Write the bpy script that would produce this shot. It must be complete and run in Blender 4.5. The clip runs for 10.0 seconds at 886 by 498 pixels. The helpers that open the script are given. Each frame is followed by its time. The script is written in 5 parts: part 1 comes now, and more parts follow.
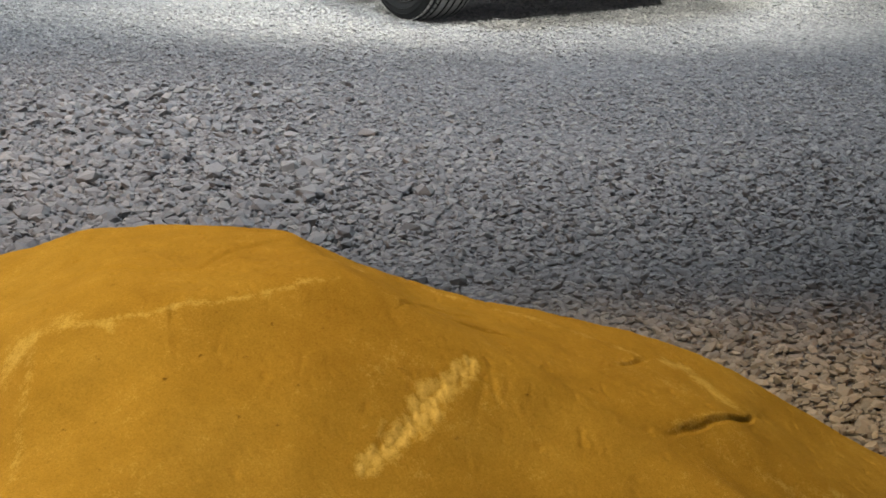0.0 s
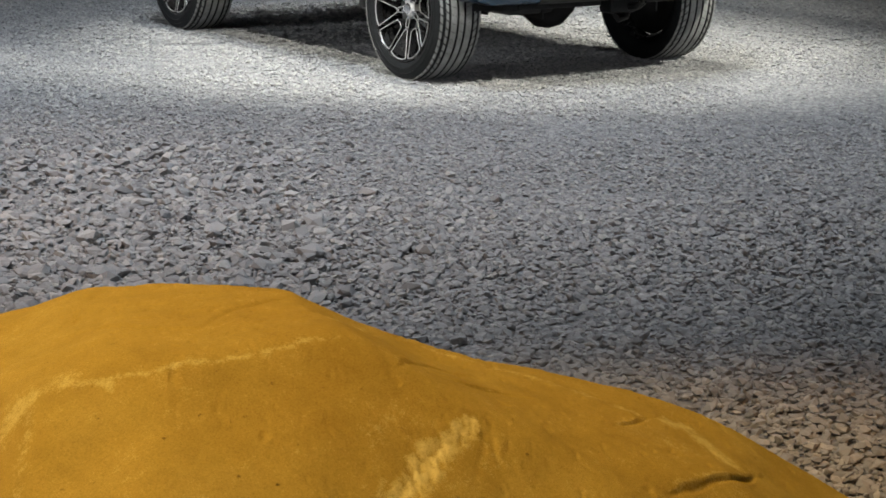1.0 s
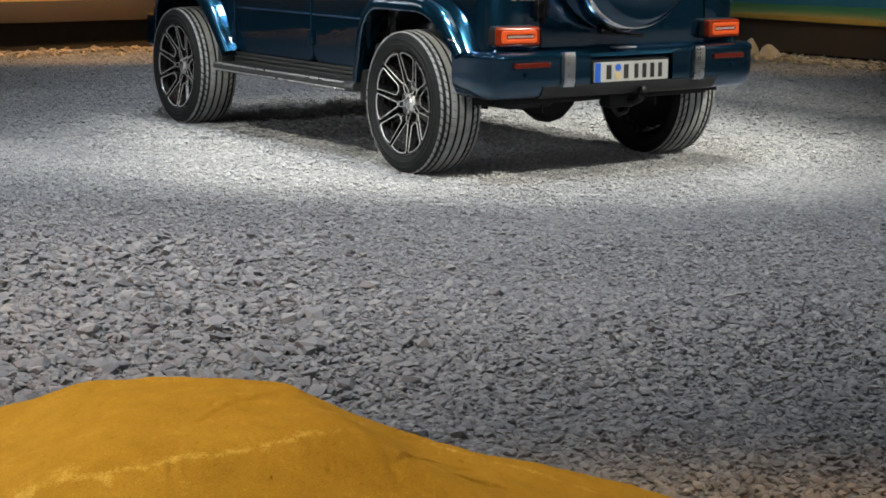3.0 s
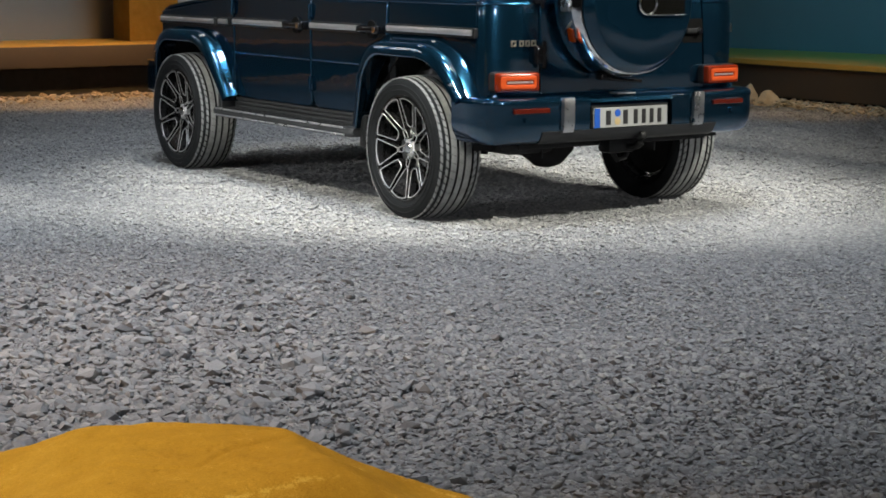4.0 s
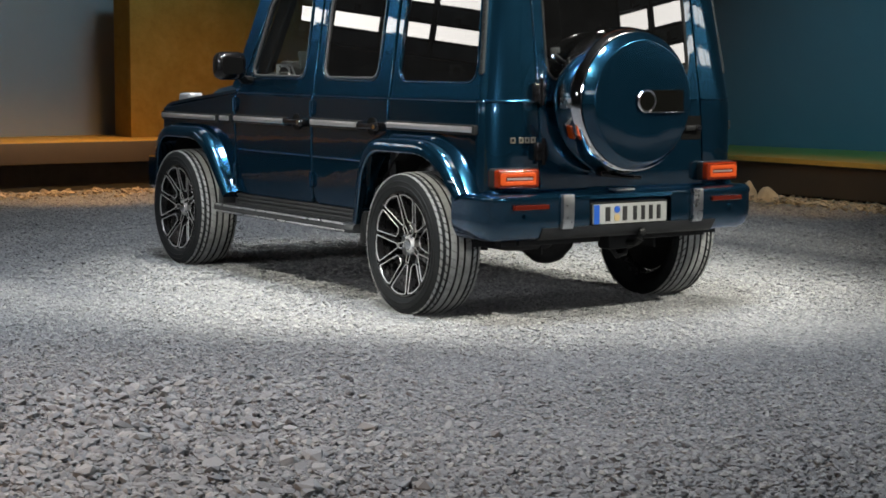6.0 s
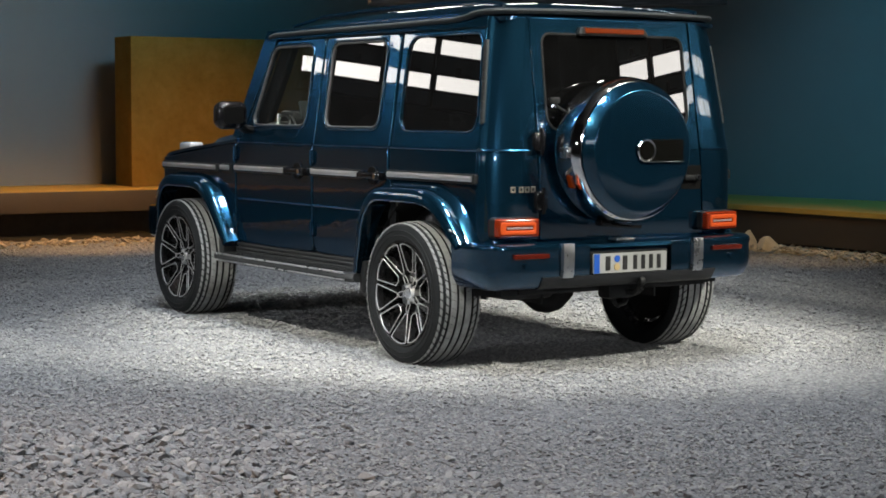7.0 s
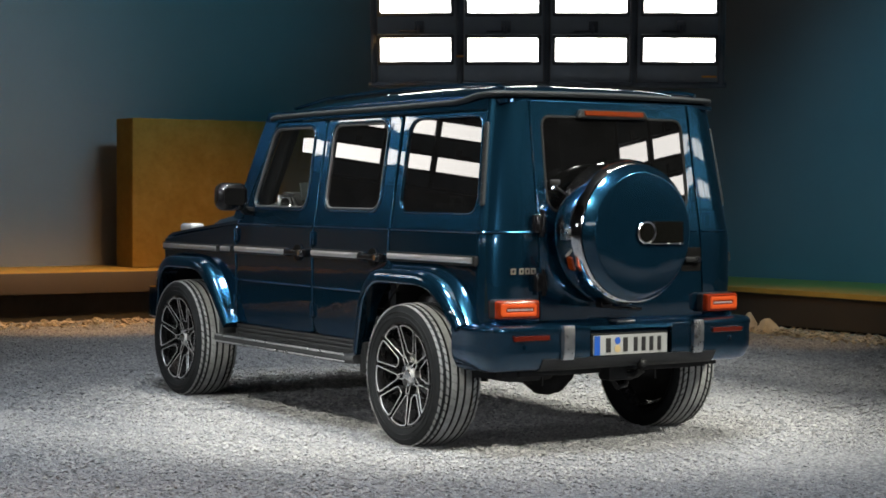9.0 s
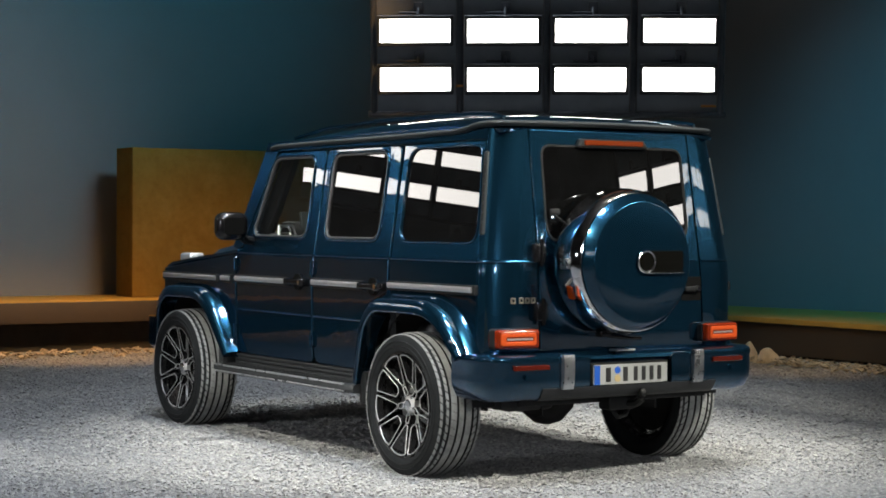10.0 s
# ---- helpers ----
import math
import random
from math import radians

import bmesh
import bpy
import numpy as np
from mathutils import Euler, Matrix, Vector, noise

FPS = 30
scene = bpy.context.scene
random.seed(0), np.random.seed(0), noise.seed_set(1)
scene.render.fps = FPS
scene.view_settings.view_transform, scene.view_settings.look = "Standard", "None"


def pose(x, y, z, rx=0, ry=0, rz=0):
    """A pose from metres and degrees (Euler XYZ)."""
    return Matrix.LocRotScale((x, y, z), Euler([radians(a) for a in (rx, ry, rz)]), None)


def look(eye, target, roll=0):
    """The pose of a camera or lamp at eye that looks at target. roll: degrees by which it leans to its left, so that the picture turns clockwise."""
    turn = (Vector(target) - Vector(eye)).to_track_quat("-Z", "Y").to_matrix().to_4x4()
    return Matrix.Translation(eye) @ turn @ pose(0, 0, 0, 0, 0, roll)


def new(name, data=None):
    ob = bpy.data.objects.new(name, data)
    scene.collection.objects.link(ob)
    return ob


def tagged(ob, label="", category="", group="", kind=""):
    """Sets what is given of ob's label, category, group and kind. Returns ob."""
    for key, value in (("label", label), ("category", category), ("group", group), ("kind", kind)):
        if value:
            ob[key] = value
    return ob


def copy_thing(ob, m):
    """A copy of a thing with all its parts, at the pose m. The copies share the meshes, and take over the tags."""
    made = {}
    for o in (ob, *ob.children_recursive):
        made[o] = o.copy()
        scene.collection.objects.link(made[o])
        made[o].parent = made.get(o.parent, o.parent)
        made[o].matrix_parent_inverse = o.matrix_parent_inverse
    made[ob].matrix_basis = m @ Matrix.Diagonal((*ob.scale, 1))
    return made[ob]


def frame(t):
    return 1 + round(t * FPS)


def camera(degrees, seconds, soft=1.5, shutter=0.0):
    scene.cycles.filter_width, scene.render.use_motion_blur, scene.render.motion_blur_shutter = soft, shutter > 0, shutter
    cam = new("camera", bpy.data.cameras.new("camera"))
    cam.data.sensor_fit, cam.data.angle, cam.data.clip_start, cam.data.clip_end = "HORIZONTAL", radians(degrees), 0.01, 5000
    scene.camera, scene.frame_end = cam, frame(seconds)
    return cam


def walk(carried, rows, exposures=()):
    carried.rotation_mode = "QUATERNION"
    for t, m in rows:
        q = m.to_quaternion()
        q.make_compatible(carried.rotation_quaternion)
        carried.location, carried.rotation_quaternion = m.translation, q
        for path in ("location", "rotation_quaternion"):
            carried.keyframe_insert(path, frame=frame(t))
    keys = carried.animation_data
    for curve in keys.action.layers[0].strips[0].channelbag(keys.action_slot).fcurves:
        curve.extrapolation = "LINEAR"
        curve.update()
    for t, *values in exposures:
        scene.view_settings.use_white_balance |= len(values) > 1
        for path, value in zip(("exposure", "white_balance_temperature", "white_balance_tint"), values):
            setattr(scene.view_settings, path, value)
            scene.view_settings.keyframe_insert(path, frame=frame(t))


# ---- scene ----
FOV = 27.53
EYE_AT = (-6.112, -8.317, 1.380)
cam = camera(FOV, 10.0, soft=1.7)
# t, yaw, pitch, lean: the camera stands on a tripod and tilts up
ROWS = [
    (0.0, -33.07, -15.270, 0.10), (0.5, -33.07, -14.306, 0.11), (1.0, -33.06, -13.399, 0.11), (1.5, -33.06, -12.658, 0.12),
    (2.0, -33.06, -11.924, 0.12), (2.5, -33.05, -11.194, 0.12), (4.0, -33.05, -9.015, 0.13), (4.5, -33.05, -8.350, 0.14),
    (5.0, -33.05, -7.548, 0.16), (5.5, -33.05, -6.770, 0.18), (7.0, -33.04, -4.415, 0.22), (7.5, -33.03, -3.740, 0.24),
    (8.0, -33.03, -3.121, 0.28), (8.5, -33.03, -2.487, 0.31), (9.0, -33.02, -1.830, 0.31), (9.5, -33.02, -1.258, 0.31),
    (10.0, -33.02, -0.900, 0.30),
]
walk(cam, [(t, pose(*EYE_AT, 0, 0, yaw) @ pose(0, 0, 0, 90 + pitch) @ pose(0, 0, 0, 0, 0, lean)) for t, yaw, pitch, lean in ROWS],
     exposures=[(0.0, 0.0), (10.0, 0.0)])

# ---- light ----
world = bpy.data.worlds.new("world")
scene.world = world
world.use_nodes = True
world.node_tree.nodes["Background"].inputs[0].default_value = (0.02, 0.028, 0.04, 1)
world.node_tree.nodes["Background"].inputs[1].default_value = 0.3


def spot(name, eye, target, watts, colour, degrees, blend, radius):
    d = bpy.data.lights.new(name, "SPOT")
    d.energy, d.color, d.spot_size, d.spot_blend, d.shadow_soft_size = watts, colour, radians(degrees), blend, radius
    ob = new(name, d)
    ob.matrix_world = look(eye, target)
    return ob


PANEL_GLOW = 10.0
spot("key_spot_lamp", (4.2, -7.5, 7.9), (-0.15, 0.82, 0), 8400, (1.0, 0.965, 0.84), 24, 0.55, 0.3)
spot("key_spot_lamp", (-7.4, -3.2, 7.9), (0.60, 1.30, 0), 5600, (1.0, 0.965, 0.84), 23.5, 0.55, 0.35)
spot("key_spot_lamp", (0.8, 1.8, 11.6), (0.35, 1.35, 0), 9200, (1.0, 0.965, 0.84), 29, 0.65, 0.4)
# unseen spots added as bluish fill over the gravel
spot("added_fill_lamp", (-3.0, -1.8, 10.8), (-2.5, -0.1, 0), 6500, (0.84, 0.915, 1.0), 64, 1.0, 1.3)
spot("added_fill_lamp", (2.4, 5.0, 10.8), (2.4, 5.2, 0), 2900, (0.80, 0.89, 1.0), 50, 1.0, 1.0)
# two more added fills light gravel out of view for the paint to reflect
spot("added_fill_lamp", (7.0, -9.2, 10.8), (7.2, -10.0, 0), 9000, (0.92, 0.95, 1.0), 44, 1.0, 1.0)
spot("added_fill_lamp", (-6.6, 4.2, 10.8), (-6.8, 4.4, 0), 6500, (0.92, 0.95, 1.0), 42, 1.0, 1.0)
spot("wall_wash_lamp", (2.8, 1.5, 8.6), (-0.9, 10.5, 0.4), 2300, (1.0, 0.90, 0.78), 33, 1.0, 1.2)
spot("wall_wash_lamp", (2.6, 1.2, 9.0), (-1.0, 10.5, 3.2), 1650, (0.07, 0.48, 0.68), 40, 1.0, 1.2)
spot("wall_wash_lamp", (5.0, 1.2, 9.0), (2.0, 10.6, 3.9), 1900, (0.05, 0.46, 0.68), 36, 1.0, 0.7)
spot("wall_wash_lamp", (3.5, -1.5, 8.0), (8.6, 4.5, 1.2), 3300, (0.06, 0.46, 0.70), 36, 1.0, 0.5)
spot("wall_wash_lamp", (-0.8, 3.5, 10.5), (0.6, 10.6, 5.6), 420, (1.0, 0.62, 0.25), 40, 1.0, 0.5)
spot("warm_edge_lamp", (1.9, 3.4, 5.4), (2.5, 9.5, 0.3), 1000, (1.0, 0.50, 0.14), 28, 1.0, 0.2)
spot("warm_edge_lamp", (1.3, 4.5, 5.0), (0.6, 9.2, 0.0), 2300, (1.0, 0.50, 0.14), 28, 1.0, 0.2)
spot("warm_edge_lamp", (2.8, 0.0, 5.0), (6.1, 4.3, 0.0), 950, (1.0, 0.58, 0.18), 20, 1.0, 0.2)
# low unseen spots added to lift the shade under the car and behind it
spot("added_low_fill", (-9.2, 1.4, 2.5), (0.0, 1.4, 0.2), 1000, (0.95, 0.97, 1.0), 30, 0.8, 0.4)
spot("added_low_fill", (-1.6, -10.6, 2.5), (0.1, 0.0, 0.1), 600, (0.95, 0.97, 1.0), 18, 0.8, 0.4)
# extra unseen spot, added to deepen the rock lamp's warm spill on the gravel
spot("warm_edge_lamp", (-1.5, -8.6, 4.2), (-3.2, -5.7, 0.0), 330, (1.0, 0.48, 0.18), 18, 1.0, 0.3)
spot("warm_edge_lamp", (-6.6, 5.0, 5.0), (-6.0, 9.1, 0.2), 1700, (1.0, 0.50, 0.14), 44, 1.0, 0.2)
spot("rock_lamp", (-7.3, -5.7, 6.4), (-5.0, -6.35, 0.2), 1750, (1.0, 0.70, 0.35), 36, 0.5, 0.25)
spot("warm_edge_lamp", (-9.0, -1.5, 5.0), (-4.2, -2.0, 0.0), 1150, (1.0, 0.66, 0.44), 44, 1.0, 0.3)


# ---- materials ----
def material(name):
    m = bpy.data.materials.new(name)
    m.use_nodes = True
    t = m.node_tree
    return m, t, t.nodes["Principled BSDF"]


def node(t, kind, **values):
    n = t.nodes.new(kind)
    for k, v in values.items():
        n.inputs[k.replace("_", " ")].default_value = v
    return n


def ramp(t, fac, stops):
    n = t.nodes.new("ShaderNodeValToRGB")
    el = n.color_ramp.elements
    while len(el) < len(stops):
        el.new(0.5)
    for e, (p, c) in zip(el, stops):
        e.position, e.color = p, (*c, 1)
    t.links.new(fac, n.inputs[0])
    return n.outputs[0]


def noise_tex(t, scale, detail=5.0, rough=0.6, vector=None):
    n = node(t, "ShaderNodeTexNoise", Scale=scale, Detail=detail, Roughness=rough)
    if vector is None:
        vector = t.nodes.new("ShaderNodeTexCoord").outputs["Object"]
    t.links.new(vector, n.inputs["Vector"])
    return n


def bump(t, height, strength, distance, normal=None):
    n = node(t, "ShaderNodeBump", Strength=strength, Distance=distance)
    t.links.new(height, n.inputs["Height"])
    if normal is not None:
        t.links.new(normal, n.inputs["Normal"])
    return n.outputs["Normal"]


def surface(name, colour, rough=0.5, metal=0.0, vary=0.12, scale=8.0, grain=0.0, grain_scale=300.0, coat=0.0, spec=0.5):
    """A plain surface with wear in its colour and gloss, and a fine grain."""
    m, t, b = material(name)
    n = noise_tex(t, scale)
    lo, hi = [c * (1 - vary) for c in colour], [min(1, c * (1 + vary)) for c in colour]
    t.links.new(ramp(t, n.outputs["Fac"], [(0.3, lo), (0.7, hi)]), b.inputs["Base Color"])
    r = ramp(t, n.outputs["Fac"], [(0.3, [max(0.0, rough - 0.06)] * 3), (0.7, [min(1, rough + 0.06)] * 3)])
    t.links.new(r, b.inputs["Roughness"])
    b.inputs["Metallic"].default_value, b.inputs["Coat Weight"].default_value = metal, coat
    b.inputs["Coat Roughness"].default_value, b.inputs["Specular IOR Level"].default_value = 0.03, spec
    if grain:
        t.links.new(bump(t, noise_tex(t, grain_scale).outputs["Fac"], grain, 0.002), b.inputs["Normal"])
    return m


def glow(name, colour, strength):
    m, t, b = material(name)
    b.inputs["Base Color"].default_value = (*[c * 0.28 for c in colour], 1)
    b.inputs["Emission Color"].default_value = (*colour, 1)
    b.inputs["Emission Strength"].default_value = strength
    return m


def glazing(name, tint, ior=1.5):
    """A thin pane: tinted and clear straight through, mirror-like at a slant, with a pale haze painted in."""
    m, t, b = material(name)
    t.nodes.remove(b)
    clear, gloss, mix, fr = (t.nodes.new("ShaderNode" + k) for k in ("BsdfTransparent", "BsdfGlossy", "MixShader", "LayerWeight"))
    clear.inputs[0].default_value = (*tint, 1)
    gloss.inputs["Roughness"].default_value = 0.005
    f = ((ior - 1) / (ior + 1)) ** 2
    share = ramp(t, fr.outputs["Facing"], [(0.0, [2 * f] * 3), (0.45, [2.3 * f] * 3), (0.7, [5 * f] * 3), (0.86, [0.45] * 3), (1.0, [1.0] * 3)])
    t.links.new(share, mix.inputs[0])
    t.links.new(clear.outputs[0], mix.inputs[1])
    t.links.new(gloss.outputs[0], mix.inputs[2])
    # a little pale diffuse lifts the blacks, in place of veiling light
    haze, haze_mix = t.nodes.new("ShaderNodeBsdfDiffuse"), t.nodes.new("ShaderNodeMixShader")
    haze.inputs[0].default_value = (0.42, 0.42, 0.43, 1)
    t.links.new(ramp(t, noise_tex(t, 5.0, 6.0, 0.65).outputs["Fac"], [(0.3, [0.004] * 3), (0.7, [0.009] * 3)]), haze_mix.inputs[0])
    t.links.new(mix.outputs[0], haze_mix.inputs[1])
    t.links.new(haze.outputs[0], haze_mix.inputs[2])
    t.links.new(haze_mix.outputs[0], t.nodes["Material Output"].inputs[0])
    return m


def car_paint():
    """Deep blue metallic: fine flakes under a clear coat with a faint orange-peel ripple."""
    m, t, b = material("blue metallic paint")
    flake = noise_tex(t, 2600.0, 2.0)
    big = noise_tex(t, 1.2, 3.0)
    mixed = ramp(t, flake.outputs["Fac"], [(0.35, (0.006, 0.029, 0.056)), (0.7, (0.012, 0.057, 0.106))])
    t.links.new(mixed, b.inputs["Base Color"])
    t.links.new(ramp(t, big.outputs["Fac"], [(0.3, [0.220] * 3), (0.7, [0.250] * 3)]), b.inputs["Roughness"])
    b.inputs["Specular Tint"].default_value = (0.12, 0.45, 0.8, 1)
    b.inputs["Metallic"].default_value = 0.88
    b.inputs["Coat Weight"].default_value, b.inputs["Coat Roughness"].default_value = 1.0, 0.02
    t.links.new(bump(t, noise_tex(t, 9.0, 2.0, 0.4).outputs["Fac"], 0.10, 0.004), b.inputs["Coat Normal"])
    return m


def ochre(name, chip=1.0, tone=(1.0, 1.0, 1.0)):
    """Ochre paint on rough plaster: mottled and sandy, with paler rubbed edges and pocks."""
    m, t, b = material(name)

    def blend(kind, fac, a, c):
        n = t.nodes.new("ShaderNodeMix")
        n.data_type, n.blend_type = "RGBA", kind
        for k, v in ((0, fac), (6, a), (7, c)):
            if isinstance(v, (int, float)):
                n.inputs[k].default_value = v
            elif isinstance(v, tuple):
                n.inputs[k].default_value = (*v, 1)
            else:
                t.links.new(v, n.inputs[k])
        return n.outputs[2]

    def add(a, b_, k):
        n = t.nodes.new("ShaderNodeMath")
        n.operation = "MULTIPLY_ADD"
        t.links.new(a, n.inputs[0])
        n.inputs[1].default_value = k
        if isinstance(b_, float):
            n.inputs[2].default_value = b_
        else:
            t.links.new(b_, n.inputs[2])
        return n.outputs[0]

    big, mid, grain, sand = noise_tex(t, 2.6, 6.0, 0.6), noise_tex(t, 15.0, 9.0, 0.72), noise_tex(t, 75.0, 6.0, 0.72), noise_tex(t, 330.0, 3.0, 0.75)
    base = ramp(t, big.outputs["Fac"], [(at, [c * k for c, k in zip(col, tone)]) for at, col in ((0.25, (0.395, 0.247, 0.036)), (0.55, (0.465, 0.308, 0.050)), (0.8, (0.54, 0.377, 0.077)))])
    base = blend("MULTIPLY", 1.0, base, ramp(t, mid.outputs["Fac"], [(0.28, (0.84, 0.83, 0.79)), (0.5, (0.98, 0.98, 0.97)), (0.72, (1.08, 1.08, 1.13))]))
    base = blend("MULTIPLY", 0.8, base, ramp(t, sand.outputs["Fac"], [(0.3, (0.72, 0.70, 0.66)), (0.5, (1, 1, 1)), (0.72, (1.15, 1.16, 1.25))]))
    att = t.nodes.new("ShaderNodeAttribute")
    att.attribute_name = "wear"
    level = add(att.outputs["Fac"], add(grain.outputs["Fac"], add(sand.outputs["Fac"], add(mid.outputs["Fac"], -1.25, 0.8), 0.8), 0.9), 1.0)
    worn = ramp(t, level, [(0.12, (0, 0, 0)), (0.45, (0.45 * chip,) * 3), (0.85, (0.85 * chip,) * 3)])
    base = blend("MIX", worn, base, (0.82, 0.66, 0.22))
    spot_noise = noise_tex(t, 64.0, 8.0, 0.66)
    pits = ramp(t, spot_noise.outputs["Fac"], [(0.28, (0, 0, 0)), (0.345, (1, 1, 1))])
    base = blend("MULTIPLY", 0.4 * chip, base, pits)
    t.links.new(base, b.inputs["Base Color"])
    b.inputs["Roughness"].default_value = 0.95
    b.inputs["Specular IOR Level"].default_value = 0.12
    nrm = bump(t, mid.outputs["Fac"], 0.25, 0.008)
    nrm = bump(t, grain.outputs["Fac"], 0.6, 0.0030, nrm)
    nrm = bump(t, sand.outputs["Fac"], 0.8, 0.0018, nrm)
    nrm = bump(t, pits, 0.8, 0.004, nrm)
    t.links.new(nrm, b.inputs["Normal"])
    return m


def gravel_ground():
    m, t, b = material("crushed grey stone bed")
    v = node(t, "ShaderNodeTexVoronoi", Scale=46.0)
    v2 = node(t, "ShaderNodeTexVoronoi", Scale=17.0)
    co = t.nodes.new("ShaderNodeTexCoord").outputs["Object"]
    t.links.new(co, v.inputs["Vector"])
    t.links.new(co, v2.inputs["Vector"])
    grey = ramp(t, v.outputs["Color"], [(0.0, (0.15, 0.155, 0.165)), (0.5, (0.24, 0.245, 0.255)), (1.0, (0.33, 0.33, 0.33))])
    # gaps between the stones are darkened in colour for the shade in them
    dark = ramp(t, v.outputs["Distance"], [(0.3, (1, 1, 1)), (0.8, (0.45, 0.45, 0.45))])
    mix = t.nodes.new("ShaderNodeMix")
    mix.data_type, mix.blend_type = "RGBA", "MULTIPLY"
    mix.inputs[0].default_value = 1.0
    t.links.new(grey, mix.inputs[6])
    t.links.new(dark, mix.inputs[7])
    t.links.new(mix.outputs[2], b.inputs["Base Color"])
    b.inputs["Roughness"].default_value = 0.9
    nrm = bump(t, v2.outputs["Distance"], 0.6, -0.03)
    nrm = bump(t, v.outputs["Distance"], 0.6, -0.015, nrm)
    t.links.new(nrm, b.inputs["Normal"])
    return m


def gravel_stone(name, per_object, tones):
    m, t, b = material(name)
    if per_object:
        rnd = t.nodes.new("ShaderNodeObjectInfo").outputs["Random"]
    else:
        rnd = t.nodes.new("ShaderNodeNewGeometry").outputs["Random Per Island"]
    col = ramp(t, rnd, tones)
    n = noise_tex(t, 60.0, 6.0, 0.7)
    mix = t.nodes.new("ShaderNodeMix")
    mix.data_type, mix.blend_type = "RGBA", "MULTIPLY"
    mix.inputs[0].default_value = 0.6
    t.links.new(col, mix.inputs[6])
    t.links.new(ramp(t, n.outputs["Fac"], [(0.3, (0.6, 0.6, 0.6)), (0.65, (1, 1, 1))]), mix.inputs[7])
    t.links.new(mix.outputs[2], b.inputs["Base Color"])
    b.inputs["Roughness"].default_value = 0.85
    b.inputs["Specular IOR Level"].default_value = 0.25
    t.links.new(bump(t, noise_tex(t, 220.0, 3.0).outputs["Fac"], 0.3, 0.003), b.inputs["Normal"])
    return m


PAINT = car_paint()
TRIM = surface("black plastic trim", (0.012, 0.0125, 0.013), 0.42, spec=0.12, vary=0.2, scale=14, grain=0.15, grain_scale=700)
VALANCE = surface("dark grey moulded plastic", (0.015, 0.016, 0.018), 0.5, vary=0.15, scale=10, spec=0.3, grain=0.15, grain_scale=600)
RUBBER = surface("dark grey rubber", (0.018, 0.0195, 0.021), 0.5, vary=0.15, scale=10)
SEAL = surface("grey rubber window seal", (0.050, 0.052, 0.054), 0.38, vary=0.1, scale=10)
GUTTER = surface("satin grey gutter trim", (0.014, 0.017, 0.020), 0.55, vary=0.12, scale=6, spec=0.25)
TYRE = surface("dusty tyre rubber", (0.235, 0.24, 0.24), 0.78, vary=0.25, scale=22, grain=0.3, grain_scale=260)
SIDEWALL = surface("black tyre sidewall", (0.013, 0.014, 0.015), 0.6, spec=0.10, vary=0.3, scale=12, grain=0.1, grain_scale=300)
CHROME = surface("polished chrome", (0.78, 0.79, 0.8), 0.09, metal=1.0, vary=0.05, scale=5)
ALLOY = surface("turned bright alloy", (0.47, 0.47, 0.47), 0.42, metal=0.75, vary=0.08, scale=20)
RIM_BLACK = surface("gloss black wheel paint", (0.012, 0.012, 0.013), 0.25, vary=0.2, scale=16, coat=0.6)
STRIP = surface("satin aluminium inlay", (0.80, 0.81, 0.82), 0.34, metal=1.0, vary=0.06, scale=6)
BADGE = surface("dull bronze badge metal", (0.30, 0.27, 0.22), 0.4, metal=0.9, vary=0.1, scale=30)
STEEL = surface("brushed steel", (0.52, 0.53, 0.54), 0.3, metal=1.0, vary=0.1, scale=20)
PIANO = surface("piano black panel", (0.004, 0.004, 0.0035), 0.08, vary=0.1, scale=3, coat=0.0, spec=0.35)
UNDER = surface("dull black underbody", (0.022, 0.022, 0.023), 0.85, vary=0.3, scale=9, spec=0.2)
LEATHER = surface("black leather", (0.02, 0.021, 0.023), 0.5, vary=0.2, scale=18, grain=0.2, grain_scale=500)
CABIN = surface("dark cabin lining", (0.045, 0.046, 0.048), 0.8, vary=0.2, scale=9, spec=0.2)
GLOSS = surface("gloss black trim", (0.004, 0.004, 0.0045), 0.10, vary=0.1, scale=12, spec=0.35)
BLACKOUT = surface("matt black recess", (0.003, 0.003, 0.003), 0.6, vary=0.1, scale=12, spec=0.08)
GLASS = glazing("clear side glass", (0.62, 0.66, 0.64))
TINTED = glazing("dark tinted glass", (0.014, 0.014, 0.015), 1.55)
LENS = surface("red lamp lens", (0.13, 0.012, 0.002), 0.2, vary=0.06, scale=9, coat=0.4, spec=0.3)
REFLECTOR = surface("red reflector", (0.055, 0.006, 0.003), 0.2, vary=0.1, scale=40, coat=0.3, spec=0.2)
GUIDE = glow("lit red light guide", (0.82, 0.11, 0.020), 0.36)
GUIDE.node_tree.nodes["Principled BSDF"].inputs["Specular IOR Level"].default_value = 0.1
LAMP_GREY = surface("grey lamp insert", (0.24, 0.17, 0.16), 0.3, vary=0.1, scale=30)
AMBER = surface("amber marker lens", (0.10, 0.015, 0.002), 0.2, vary=0.05, scale=9, coat=0.2, spec=0.15)
LAMP_GREY_DARK = surface("grey display glass", (0.05, 0.058, 0.06), 0.25, vary=0.1, scale=20)
CLEAR_LAMP = surface("clear indicator lens", (0.62, 0.63, 0.64), 0.12, metal=0.5, vary=0.1, scale=60, coat=1.0)
PLATE = surface("white plate face", (0.27, 0.275, 0.27), 0.4, vary=0.04, scale=9)
PLATE_INK = surface("black plate ink", (0.015, 0.015, 0.016), 0.4)
PLATE_BLUE = surface("blue plate band", (0.01, 0.07, 0.34), 0.4)
SEAL_TAN = surface("tan plate seal", (0.36, 0.27, 0.13), 0.4)
ROCK = ochre("ochre painted rock")
